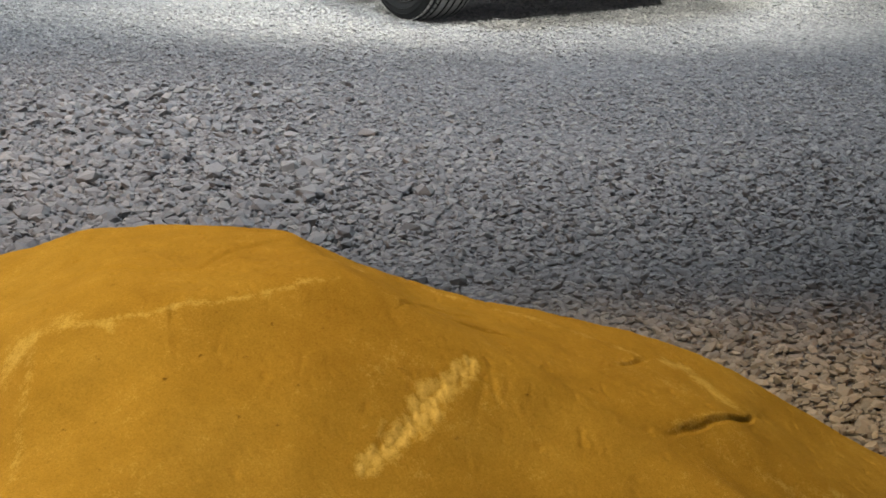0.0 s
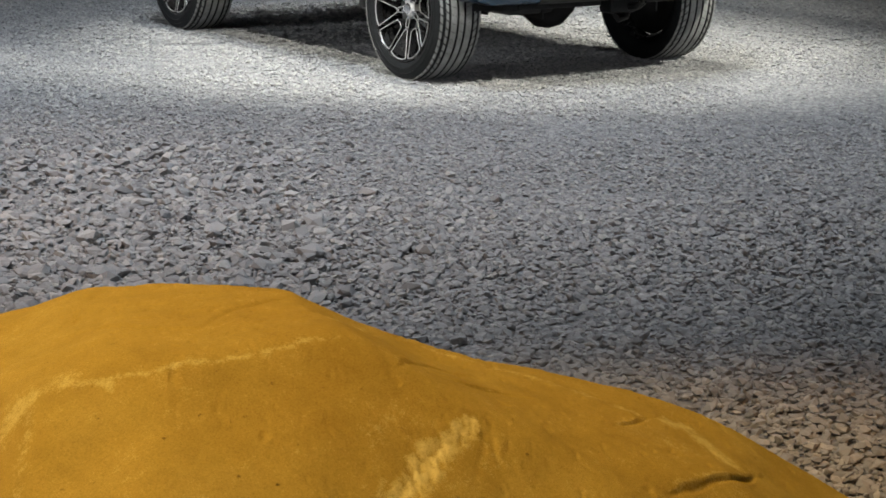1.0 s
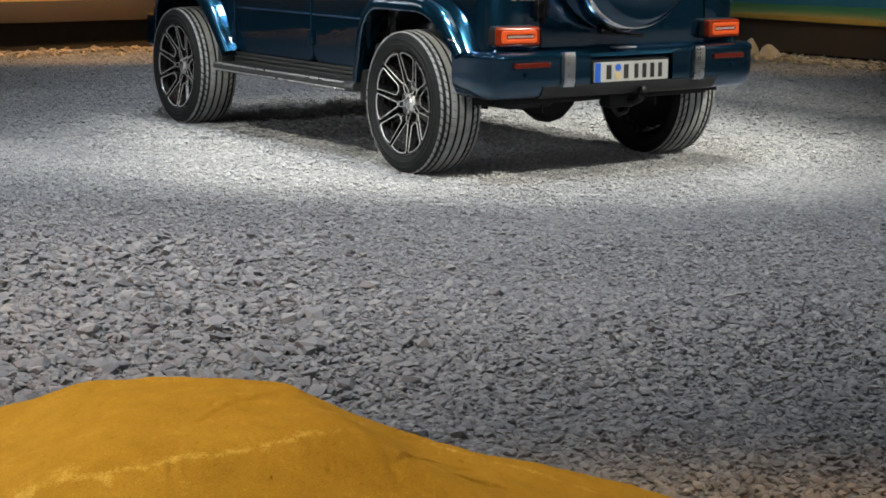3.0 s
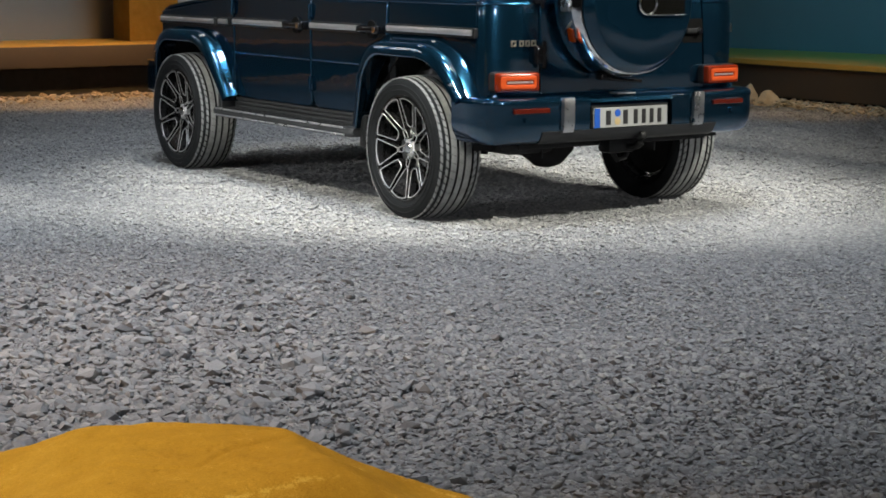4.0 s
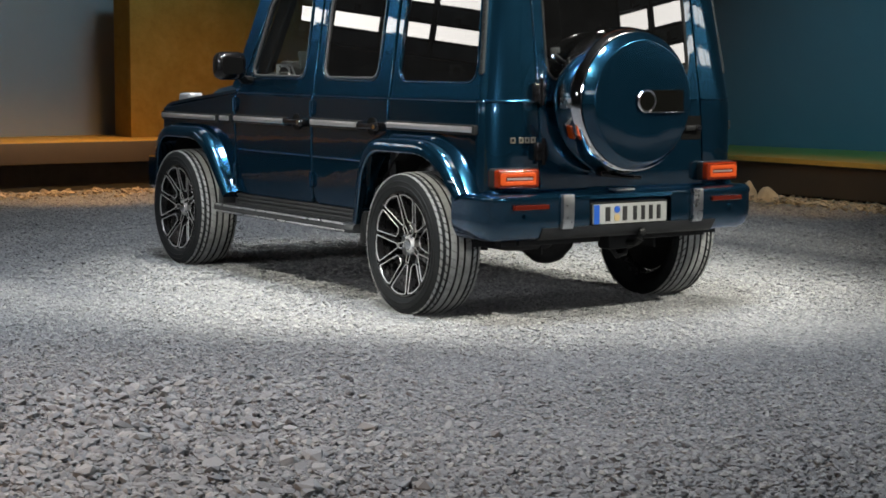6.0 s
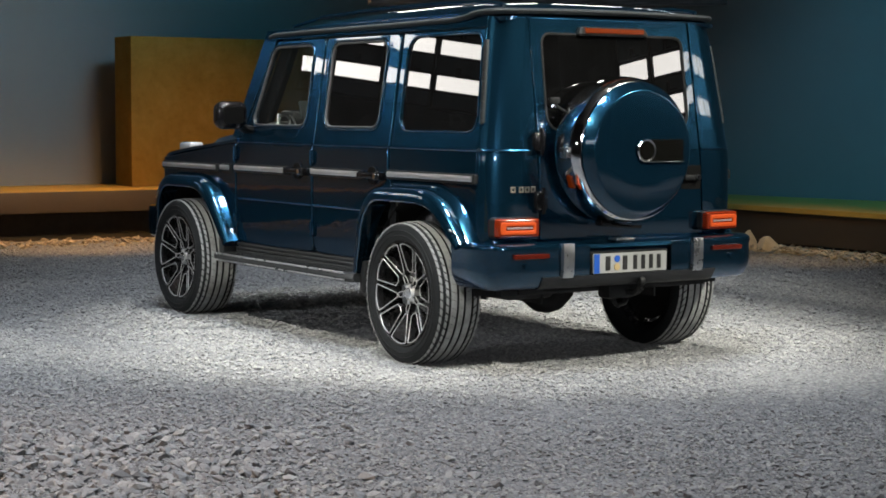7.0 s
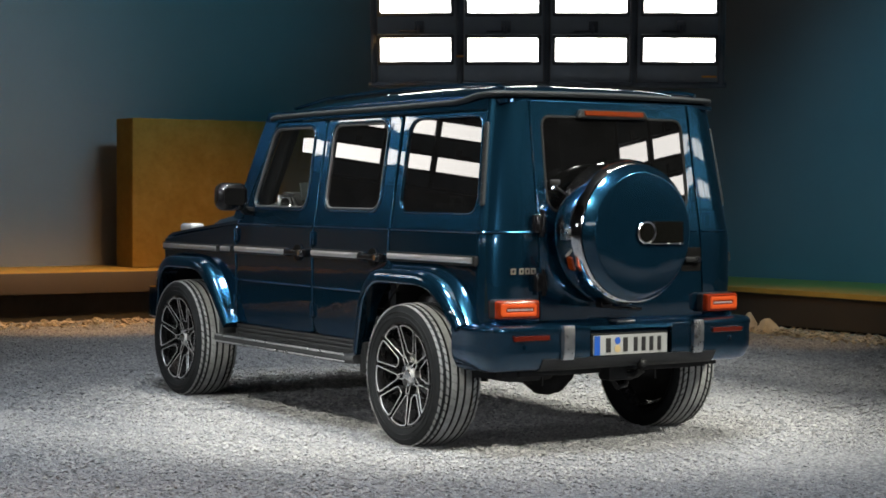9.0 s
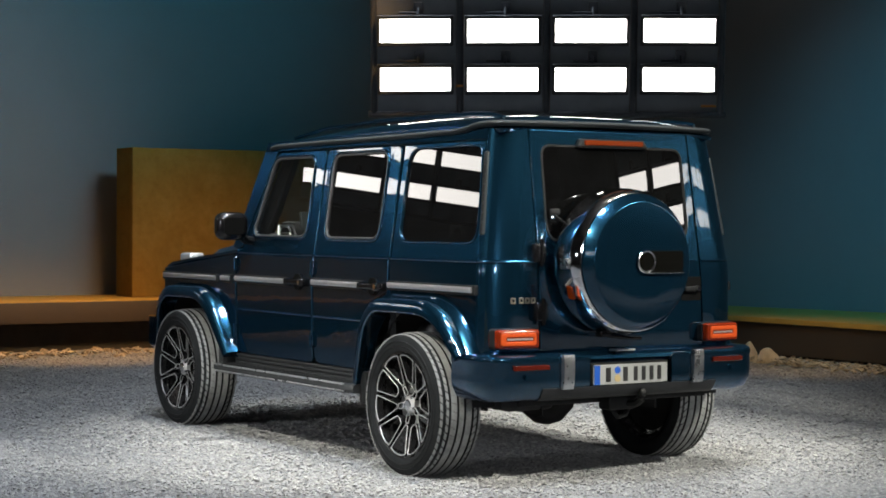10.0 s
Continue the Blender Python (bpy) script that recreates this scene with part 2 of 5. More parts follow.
# the rock's ochre again, darkened in colour to stand in for weaker light
OCHRE_DIMMED = ochre("dimmed ochre plaster", 0.0, (0.52, 0.46, 0.62))
# light on the plinths is in their colours: lit ochre tops, shaded brown fronts
LEDGE_LIT = surface("lit ochre board", (0.33, 0.20, 0.035), 0.6, vary=0.15, scale=3, grain=0.1, grain_scale=60)
LEDGE_SHADED = surface("shaded brown plinth", (0.032, 0.022, 0.014), 0.7, vary=0.2, scale=4, grain=0.1, grain_scale=60)
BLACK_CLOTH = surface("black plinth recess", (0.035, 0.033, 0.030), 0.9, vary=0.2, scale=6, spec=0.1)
WALL = surface("grey studio wall", (0.16, 0.165, 0.17), 0.8, vary=0.06, scale=0.7, spec=0.2)
CEILING = surface("black studio ceiling", (0.09, 0.092, 0.098), 0.9, vary=0.2, scale=2, spec=0.1)
PANEL_GLASS = glow("white lamp diffuser", (1.0, 0.955, 0.90), PANEL_GLOW)
LAMP_METAL = surface("dark lamp housing", (0.02, 0.025, 0.03), 0.5, vary=0.2, scale=10)
TRUSS = surface("dark scaffold tube", (0.05, 0.06, 0.075), 0.5, vary=0.2, scale=10)
LAMP_BACK = surface("dark blue backing board", (0.19, 0.22, 0.26), 0.7, vary=0.15, scale=3)
ORANGE_TAG = surface("orange tape", (0.5, 0.2, 0.03), 0.5)
BED = gravel_ground()
GREYS = [(0.0, (0.20, 0.205, 0.214)), (0.3, (0.255, 0.259, 0.268)), (0.75, (0.30, 0.302, 0.307)), (1.0, (0.38, 0.375, 0.365))]
STONES = gravel_stone("crushed grey stone", False, GREYS)
BIG_STONE = gravel_stone("flat grey stone", True, GREYS)
SAND_STONE = gravel_stone("sandy stone", False, [(0.0, (0.22, 0.18, 0.13)), (0.5, (0.38, 0.32, 0.24)), (1.0, (0.50, 0.43, 0.33))])
BOULDER = surface("sandy boulder", (0.42, 0.34, 0.24), 0.85, vary=0.2, scale=9, grain=0.4, grain_scale=70)


# ---- building helpers ----
def finish(bm, name, mat, smooth=35):
    me = bpy.data.meshes.new(name)
    rim = bm.faces.layers.int.get("rim")
    edges = []
    if rim is not None:
        # rounded edges shade smoothly, flat faces stay flat
        bm.normal_update()
        for e in bm.edges:
            if len(e.link_faces) != 2:
                edges.append(True)
                continue
            a, b = (f[rim] for f in e.link_faces)
            turn = math.degrees(e.calc_face_angle(0.0))
            edges.append(turn > 50 or a != b or (not a and turn > 4))
    bm.to_mesh(me)
    bm.free()
    me.materials.append(mat)
    if edges:
        me.shade_smooth()
        for e, sharp in zip(me.edges, edges):
            e.use_edge_sharp = sharp
    elif smooth:
        me.shade_smooth()
        me.set_sharp_from_angle(angle=radians(smooth))
    return me


def thing(name, label, category, group="", m=None, kind=""):
    ob = tagged(new(name), label, category, group, kind)
    ob.empty_display_size = 0.1
    if m is not None:
        ob.matrix_world = m
    return ob


def part(name, bm, mat, parent, label="", smooth=35):
    ob = new(name, finish(bm, name, mat, smooth))
    if parent is not None:
        ob.parent = parent
    return tagged(ob, label)


def whole(name, bm, mat, label, category, kind="", group="", smooth=35):
    return tagged(part(name, bm, mat, None, "", smooth), label, category, group, kind)


def box(lo, hi, bevel=0.0, segments=2):
    bm = bmesh.new()
    bmesh.ops.create_cube(bm, size=1.0)
    for v in bm.verts:
        v.co = [l + (h - l) * (c + 0.5) for c, l, h in zip(v.co, lo, hi)]
    if bevel:
        bmesh.ops.bevel(bm, geom=bm.edges[:], offset=bevel, segments=segments, profile=0.5, affect="EDGES")
    return bm


def merge(*bms):
    out = bms[0]
    for b in bms[1:]:
        me = bpy.data.meshes.new("joined")
        b.to_mesh(me)
        b.free()
        out.from_mesh(me)
        bpy.data.meshes.remove(me)
    return out


def moved(bm, m):
    bmesh.ops.transform(bm, matrix=m, verts=bm.verts[:])
    return bm


def lathe(profile, steps=48, closed=False):
    """Turns (radius, along) round the x axis."""
    bm = bmesh.new()
    rings = []
    for i in range(steps):
        a = 2 * math.pi * i / steps
        rings.append([bm.verts.new((x, r * math.cos(a), r * math.sin(a))) for r, x in profile])
    n = len(profile)
    for i in range(steps):
        p, q = rings[i], rings[(i + 1) % steps]
        for j in range(n if closed else n - 1):
            k = (j + 1) % n
            bm.faces.new((p[j], p[k], q[k], q[j]))
    bmesh.ops.remove_doubles(bm, verts=bm.verts[:], dist=1e-5)
    bmesh.ops.recalc_face_normals(bm, faces=bm.faces[:])
    return bm


def cylinder(a, b, radius, steps=16, radius2=None):
    a, b = Vector(a), Vector(b)
    bm = bmesh.new()
    bmesh.ops.create_cone(bm, cap_ends=True, segments=steps, radius1=radius, radius2=radius if radius2 is None else radius2, depth=(b - a).length)
    return moved(bm, Matrix.Translation((a + b) / 2) @ (b - a).to_track_quat("Z", "Y").to_matrix().to_4x4())


def rounded(points, radius, steps=5):
    """A closed outline with its corners rounded."""
    out = []
    n = len(points)
    for i, p in enumerate(points):
        r = radius[i] if isinstance(radius, (list, tuple)) else radius
        p, a, b = Vector(p), Vector(points[i - 1]), Vector(points[(i + 1) % n])
        if r <= 0:
            out.append(p.copy())
            continue
        u, w = (a - p).normalized(), (b - p).normalized()
        half = math.acos(max(-1, min(1, u.dot(w)))) / 2
        if half > 1.53:
            out.append(p.copy())
            continue
        d = min(r / math.tan(half), (a - p).length * 0.49, (b - p).length * 0.49)
        s, e = p + u * d, p + w * d
        for k in range(steps + 1):
            f = k / steps
            out.append((s * (1 - f) ** 2 + p * 2 * f * (1 - f) + e * f * f))
    return out


def area2(ring):
    return sum(a.x * b.y - b.x * a.y for a, b in zip(ring, ring[1:] + ring[:1]))


def inset_ring(ring, d):
    """The ring moved inwards (d > 0) of a counter-clockwise outline."""
    out = []
    n = len(ring)
    for i in range(n):
        e1, e2 = (ring[i] - ring[i - 1]), (ring[(i + 1) % n] - ring[i])
        n1, n2 = Vector((-e1.y, e1.x)).normalized(), Vector((-e2.y, e2.x)).normalized()
        m = n1 + n2
        m = m / max(0.35, m.dot(n1)) if m.length > 1e-6 else n1
        out.append(ring[i] + m * d)
    return out


def plate(outline, holes=(), thick=0.02, bevel=0.003, cuts=(), soft=1):
    """A plate in the plane of (p, q), front at depth 0, back at depth thick, with real openings and softened edges."""
    from mathutils.geometry import tessellate_polygon
    rings = [[Vector(p) for p in outline]] + [[Vector(p) for p in h] for h in holes]
    for i, r in enumerate(rings):
        if (area2(r) < 0) == (i == 0):
            r.reverse()
    bm = bmesh.new()
    fronts = [inset_ring(r, bevel) for r in rings]
    layers = []
    round_off = [(1 - math.sin(math.pi / 2 * k / soft), 1 - math.cos(math.pi / 2 * k / soft)) for k in range(soft + 1)]
    for side, depth in round_off:
        layers.append([[bm.verts.new((p.x, p.y, depth * bevel)) for p in inset_ring(r, side * bevel)] for r in rings])
    layers.append([[bm.verts.new((p.x, p.y, thick)) for p in r] for r in rings])
    tris = tessellate_polygon([[Vector((p.x, p.y, 0)) for p in r] for r in fronts])
    for layer in (layers[0], layers[-1]):
        flat = [v for r in layer for v in r]
        for t in tris:
            if len({flat[i] for i in t}) == 3:
                try:
                    bm.faces.new([flat[i] for i in t])
                except ValueError:
                    pass
    rim = bm.faces.layers.int.new("rim") if soft > 1 else None
    for la, lb in zip(layers, layers[1:]):
        for ra, rb in zip(la, lb):
            n = len(ra)
            for i in range(n):
                f = bm.faces.new((ra[i], ra[(i + 1) % n], rb[(i + 1) % n], rb[i]))
                if rim is not None:
                    f[rim] = 1
    for axis, value in cuts:
        co, no = (Vector((value, 0, 0)), Vector((1, 0, 0))) if axis == "p" else (Vector((0, value, 0)), Vector((0, 1, 0)))
        bmesh.ops.bisect_plane(bm, geom=bm.verts[:] + bm.edges[:] + bm.faces[:], plane_co=co, plane_no=no)
    bmesh.ops.recalc_face_normals(bm, faces=bm.faces[:])
    return bm


def mapped(bm, f):
    for v in bm.verts:
        v.co = f(*v.co)
    bmesh.ops.recalc_face_normals(bm, faces=bm.faces[:])
    return bm


def sweep(path, sections, closed=False, cap=True):
    """Joins rows of points: sections(i) gives the ring of points at path[i]."""
    bm = bmesh.new()
    rows = [[bm.verts.new(p) for p in sections(i)] for i in range(len(path))]
    m = len(rows[0])
    for i in range(len(rows) - (0 if closed else 1)):
        a, b = rows[i], rows[(i + 1) % len(rows)]
        for j in range(m):
            bm.faces.new((a[j], a[(j + 1) % m], b[(j + 1) % m], b[j]))
    if cap and not closed:
        bm.faces.new(rows[0])
        bm.faces.new(rows[-1])
    bmesh.ops.recalc_face_normals(bm, faces=bm.faces[:])
    return bm


def loft(rows):
    """A sheet through rows of points."""
    bm = bmesh.new()
    vs = [[bm.verts.new(p) for p in r] for r in rows]
    for a, b in zip(vs, vs[1:]):
        for j in range(len(a) - 1):
            bm.faces.new((a[j], a[j + 1], b[j + 1], b[j]))
    bmesh.ops.recalc_face_normals(bm, faces=bm.faces[:])
    return bm


def tube(points, radius, steps=8, closed=False):
    pts = [Vector(p) for p in points]
    n = len(pts)

    def ring(i):
        a, b = (pts[i - 1], pts[(i + 1) % n]) if closed else (pts[max(0, i - 1)], pts[min(n - 1, i + 1)])
        q = (b - a).to_track_quat("Z", "Y")
        return [pts[i] + q @ Vector((radius * math.cos(2 * math.pi * k / steps), radius * math.sin(2 * math.pi * k / steps), 0)) for k in range(steps)]

    return sweep(pts, ring, closed)


# ---- the studio ----
AHEAD = Vector((0.545, 0.838, 0))
RIGHT = Vector((0.838, -0.545, 0))


def ground():
    """One sheet of stone bed; it swells a little where it meets the plinths."""
    bm = bmesh.new()
    xs = [-18, -12, -8, -5] + [-4 + 0.35 * i for i in range(35)] + [9, 12]
    ys = [-18, -13, -9] + [-8 + 0.35 * i for i in range(54)] + [12]

    def height(x, y):
        near = max(0.0, 1 - abs(y - 9.6) / 0.7) if x < 6.6 else 0
        side = max(0.0, 1 - abs(x - 6.75) / 0.7) if y < 9 else 0
        return 0.05 * max(near, side) + 0.012 * noise.noise((x * 0.8, y * 0.8, 3.0)) - 0.004

    vs = [[bm.verts.new((x, y, height(x, y))) for x in xs] for y in ys]
    for a, b in zip(vs, vs[1:]):
        for j in range(len(xs) - 1):
            bm.faces.new((a[j], a[j + 1], b[j + 1], b[j]))
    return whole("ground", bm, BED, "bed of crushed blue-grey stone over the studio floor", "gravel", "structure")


GROUND = ground()


def corner_path():
    """The wall's line in plan: along the back, round a wide corner, down the side."""
    pts = [(-15.5, 10.4), (-6.0, 10.45), (0.0, 10.56), (3.5, 10.63)]
    a, b, c = Vector((3.5, 10.63)), Vector((7.3, 10.7)), Vector((8.0, 7.34))
    for k in range(1, 17):
        f = k / 16
        p = a * (1 - f) ** 2 + b * 2 * f * (1 - f) + c * f * f
        pts.append((p.x, p.y))
    return pts + [(8.42, 5.33), (9.4, 0.5), (10.6, -5.3)]


def studio_wall():
    path = corner_path()
    rows = [[(x, y, z) for z in (0.0, 1.0, 2.5, 4.5, 7.0, 12.0)] for x, y in path]
    bm = loft(rows)
    bmesh.ops.solidify(bm, geom=bm.faces[:], thickness=0.15)
    bmesh.ops.recalc_face_normals(bm, faces=bm.faces[:])
    whole("wall_back", bm, WALL, "grey curved studio wall washed with teal light", "wall", "structure", smooth=50)
    bm = merge(box((-15.8, -17.5, 0), (-15.5, 10.6, 12)), box((-15.5, -17.5, 0), (11.0, -17.2, 12)), box((10.65, -17.2, 0), (10.95, -5.2, 12)))
    whole("wall_rear", bm, CEILING, "black studio walls behind the stage", "wall", "structure", smooth=0)
    whole("ceiling", box((-16, -17.6, 12.0), (12, 12, 12.2)), CEILING, "black studio ceiling", "ceiling", "structure", smooth=0)


studio_wall()


def plinth_back():
    ob = thing("plinth", "low brown board plinth with a black recessed base below the back wall", "plinth", kind="structure")
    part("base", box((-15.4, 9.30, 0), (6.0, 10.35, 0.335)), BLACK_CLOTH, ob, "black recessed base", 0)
    part("front_edge", box((-15.4, 9.05, 0.325), (6.0, 9.09, 0.536), 0.006), LEDGE_SHADED, ob, "front edge in a shaded brown", 30)
    part("top_board", box((-15.4, 9.088, 0.33), (6.0, 10.68, 0.545), 0.006), LEDGE_LIT, ob, "top board in a lit ochre brown", 30)
    return ob


def plinth_side():
    """The lower plinth beside the side wall; its front runs almost along the car's length."""
    ob = thing("plinth", "low shaded brown plinth with a lit top along the side wall", "plinth", kind="structure")
    top = [(6.42, 5.9), (6.53, 3.0), (6.75, -6.0), (9.5, -6.0), (9.4, 0.5), (8.44, 5.33), (8.02, 7.4), (7.4, 8.7), (6.4, 8.7)]
    part("top_board", mapped(plate(top, thick=0.05, bevel=0.006), lambda p, q, d: (p, q, 0.425 - d)), LEDGE_LIT, ob, "top board in a lit ochre", 30)
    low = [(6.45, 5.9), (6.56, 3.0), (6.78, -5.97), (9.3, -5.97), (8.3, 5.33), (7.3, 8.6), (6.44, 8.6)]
    part("front_board", mapped(plate(low, thick=0.31, bevel=0.004), lambda p, q, d: (p, q, 0.375 - d)), LEDGE_SHADED, ob, "front board in a shaded brown", 30)
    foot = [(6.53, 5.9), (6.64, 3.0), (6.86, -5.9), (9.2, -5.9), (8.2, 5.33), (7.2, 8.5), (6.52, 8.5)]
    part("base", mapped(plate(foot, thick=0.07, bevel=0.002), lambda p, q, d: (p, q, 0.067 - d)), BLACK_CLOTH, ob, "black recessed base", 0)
    return ob


plinth_back()
plinth_side()


def gap_shade_strip():
    """A black strip in place of shade, where the side wall ends above the plinth."""
    line = [Vector(p) for p in corner_path() if p[0] > 7.2 and p[1] < 9.2]
    rows = [[(p.x - 0.012, p.y - 0.004, 0.424), (p.x - 0.012, p.y - 0.004, 0.452), (p.x + 0.02, p.y, 0.452), (p.x + 0.02, p.y, 0.424)] for p in line]
    whole("trim", sweep(line, lambda i: rows[i]), BLACKOUT, "black strip in place of the shade under the side wall", "trim", "structure")


gap_shade_strip()


def ochre_block():
    """A plain painted block on the back plinth, turned a little."""
    bm = box((-0.0, 0, 0), (3.1, 0.44, 1.60), 0.008)
    bmesh.ops.subdivide_edges(bm, edges=bm.edges[:], cuts=2, use_grid_fill=True)
    moved(bm, pose(1.62, 9.66, 0.545, 0, 0, 0))
    return whole("display_block", bm, OCHRE_DIMMED, "tall dimmed ochre plaster block on the brown plinth", "block", smooth=30)


ochre_block()


def lamp_array(centre, target, cols, rows, tilt, pitch_x=0.823, pitch_z=0.457, toe=3.0, roll=0.0, size=1.0):
    """Rows of flat white lamps on a dark tube frame with backing boards."""
    c = Vector(centre)
    way = Vector((target[0] - c.x, target[1] - c.y, 0)).normalized()
    m = Matrix.Translation(c) @ Matrix(((-way.y, -way.x, 0, 0), (way.x, -way.y, 0, 0), (0, 0, 1, 0), (0, 0, 0, 1))) @ pose(0, 0, 0, tilt, roll)
    ob = thing("lamp_array", "hanging dark frame with rows of lit white soft lamps", "studio light", "lamp arrays", m @ Matrix.Scale(size, 4))
    w, h = cols * pitch_x / 2, rows * pitch_z / 2
    for i in range(cols + 1):
        x = -w + i * pitch_x
        part("upright", tube([(x, 0.16, -h - 0.12), (x, 0.16, h + 0.25)], 0.03), TRUSS, ob)
    for z in (-h - 0.12, h + 0.25):
        part("crossbar", tube([(-w - 0.05, 0.16, z), (w + 0.05, 0.16, z)], 0.03), TRUSS, ob)
    for i in range(cols):
        x = -w + (i + 0.5) * pitch_x
        part("backing_board", box((x - pitch_x / 2 + 0.035, 0.20, -h - 0.1), (x + pitch_x / 2 - 0.035, 0.22, h + 0.22)), LAMP_BACK, ob, "dark blue backing board")
        for j in range(rows):
            z = -h + (j + 0.5) * pitch_z
            turn = pose(x, 0, z, 0, 0, -(i - (cols - 1) / 2) * toe)
            hood = plate(rounded([(-0.36, -0.145), (0.36, -0.145), (0.36, 0.145), (-0.36, 0.145)], 0.02),
                         [rounded([(-0.332, -0.110), (0.332, -0.110), (0.332, 0.110), (-0.332, 0.110)], 0.012)], 0.09, 0.004)
            hood = mapped(hood, lambda p, q, d: (p, d, q))
            lamp = part("lamp", moved(merge(hood, box((-0.34, 0.03, -0.125), (0.34, 0.085, 0.125))), turn), LAMP_METAL, ob, "dark lamp housing")
            face = mapped(plate(rounded([(-0.331, -0.109), (0.331, -0.109), (0.331, 0.109), (-0.331, 0.109)], 0.012), (), 0.006, 0.001), lambda p, q, d: (p, d + 0.012, q))
            part("diffuser", moved(face, turn), PANEL_GLASS, lamp, "glowing white diffuser")
            arm = merge(tube([(x + 0.02, 0.06, z + 0.13), (x + 0.02, 0.15, z + 0.22)], 0.014), box((x - 0.02, 0.13, z + 0.15), (x + 0.07, 0.19, z + 0.26), 0.006),
                        tube([(x - 0.16, 0.1, z + 0.165), (x + 0.02, 0.1, z + 0.165)], 0.01))
            part("bracket", arm, TRUSS, lamp)
    for x in (-w * 0.6, w * 0.6):
        part("drop_cable", tube([(x, 0.16, h + 0.25), (x, 0.16 + 0.1, (11.9 - c.z) / size)], 0.012, 6), TRUSS, ob)
    return ob


front_array = lamp_array((3.95, 5.40, 2.935), (-6.1, -8.3), 4, 2, 10)
part("tape", box((-0.86, 0.12, -0.31), (-0.79, 0.13, -0.29)), ORANGE_TAG, front_array, "strip of orange tape")
part("tape", box((1.46, 0.12, -0.50), (1.60, 0.13, -0.48)), ORANGE_TAG, front_array, "strip of orange tape")
lamp_array((-5.90, 8.92, 3.44), (-0.7, 0.26), 5, 2, 10, 0.76, 0.533, 0.0, 6.0, 0.75)
lamp_array((7.5, -7.1, 3.15), (0.3, -0.6), 4, 2, 12)
lamp_array((-0.4, 7.0, 7.2), (-0.4, -2.0), 5, 2, 24, 0.9, 0.6, 0.0)
lamp_array((-11.9, -7.8, 3.9), (-0.8, -0.6), 4, 2, 12, size=1.3)


# ---- the ochre rock ----
def rock():
    """A flat-topped boulder: the lowest of a few sloping planes, softened, chipped and pitted."""
    def plane(z0, a, b, u0=0.0, d0=0.0):
        return lambda u, d: z0 + a * (u - u0) + b * (d - d0)

    front_left, front_right = plane(0.66, -0.40, 0.656, -0.36, 2.35), plane(0.517, -0.67, 0.846, -0.01, 2.35)
    foot, back = plane(0.44, -0.30, 1.5, -0.3, 2.0), plane(0.62, -0.1, -2.2, -0.4, 2.80)
    left, right = plane(0.52, 1.6, 0.3, -0.90, 2.5), plane(0.14, -1.8, 0.2, 0.95, 2.4)
    corner, flank = plane(0.652, 0.12, 0.656, -0.40, 2.335), plane(0.6346, 1.2, 0.656, -0.548, 2.335)
    slabs = [
        [plane(0.665, 0.0, -0.01, -0.4, 2.5), plane(0.646, 0.37, 0.066, -0.58, 2.75), plane(0.633, -0.60, -0.28, -0.21, 2.8), front_left, foot, back, left, corner, flank],
        [plane(0.562, -0.285, 0.02, -0.05, 2.75), plane(0.425, -0.62, 0.05, 0.42, 2.7), plane(0.60, 0.30, 0.0, -0.17, 2.7), front_left, front_right, foot, back, left, right],
    ]
    base = Vector((EYE_AT[0], EYE_AT[1], 0))
    bm = bmesh.new()
    layer = bm.verts.layers.float.new("wear")
    us = [*np.linspace(-1.35, -0.74, 26)[:-1], *np.linspace(-0.74, 0.82, 500), *np.linspace(0.82, 1.15, 14)[1:]]
    ds = [*np.linspace(1.55, 1.98, 24)[:-1], *np.linspace(1.98, 2.92, 310), *np.linspace(2.92, 3.25, 16)[1:]]

    def near(u, d, a, b):
        """How far (u, d) lies from the line a-b."""
        ax, ay, bx, by = *a, *b
        f = max(0.0, min(1.0, ((u - ax) * (bx - ax) + (d - ay) * (by - ay)) / ((bx - ax) ** 2 + (by - ay) ** 2)))
        return math.hypot(u - ax - f * (bx - ax), d - ay - f * (by - ay))

    # lines on the rock, in metres to the right and ahead: points, width, depth, and how far the far side stands up
    cracks = [
        ([(0.331, 2.489), (0.368, 2.520), (0.419, 2.579), (0.460, 2.622), (0.497, 2.700)], 0.0042, 0.009, 0.008),
        ([(0.270, 2.641), (0.304, 2.690), (0.327, 2.730)], 0.004, 0.005, 0.005),
        ([(0.015, 2.559), (0.066, 2.592), (0.106, 2.614)], 0.005, 0.007, 0.005),
        ([(-0.066, 2.463), (-0.019, 2.600), (0.059, 2.672)], 0.005, 0.003, 0.003),
        ([(0.058, 2.415), (0.070, 2.414), (0.084, 2.391)], 0.006, 0.008, 0.004),
        ([(-0.519, 2.546), (-0.433, 2.506), (-0.353, 2.511), (-0.310, 2.600), (-0.237, 2.695)], 0.006, 0.003, 0.002),
        ([(-0.366, 2.350), (-0.358, 2.325)], 0.007, 0.006, 0.0),
    ]
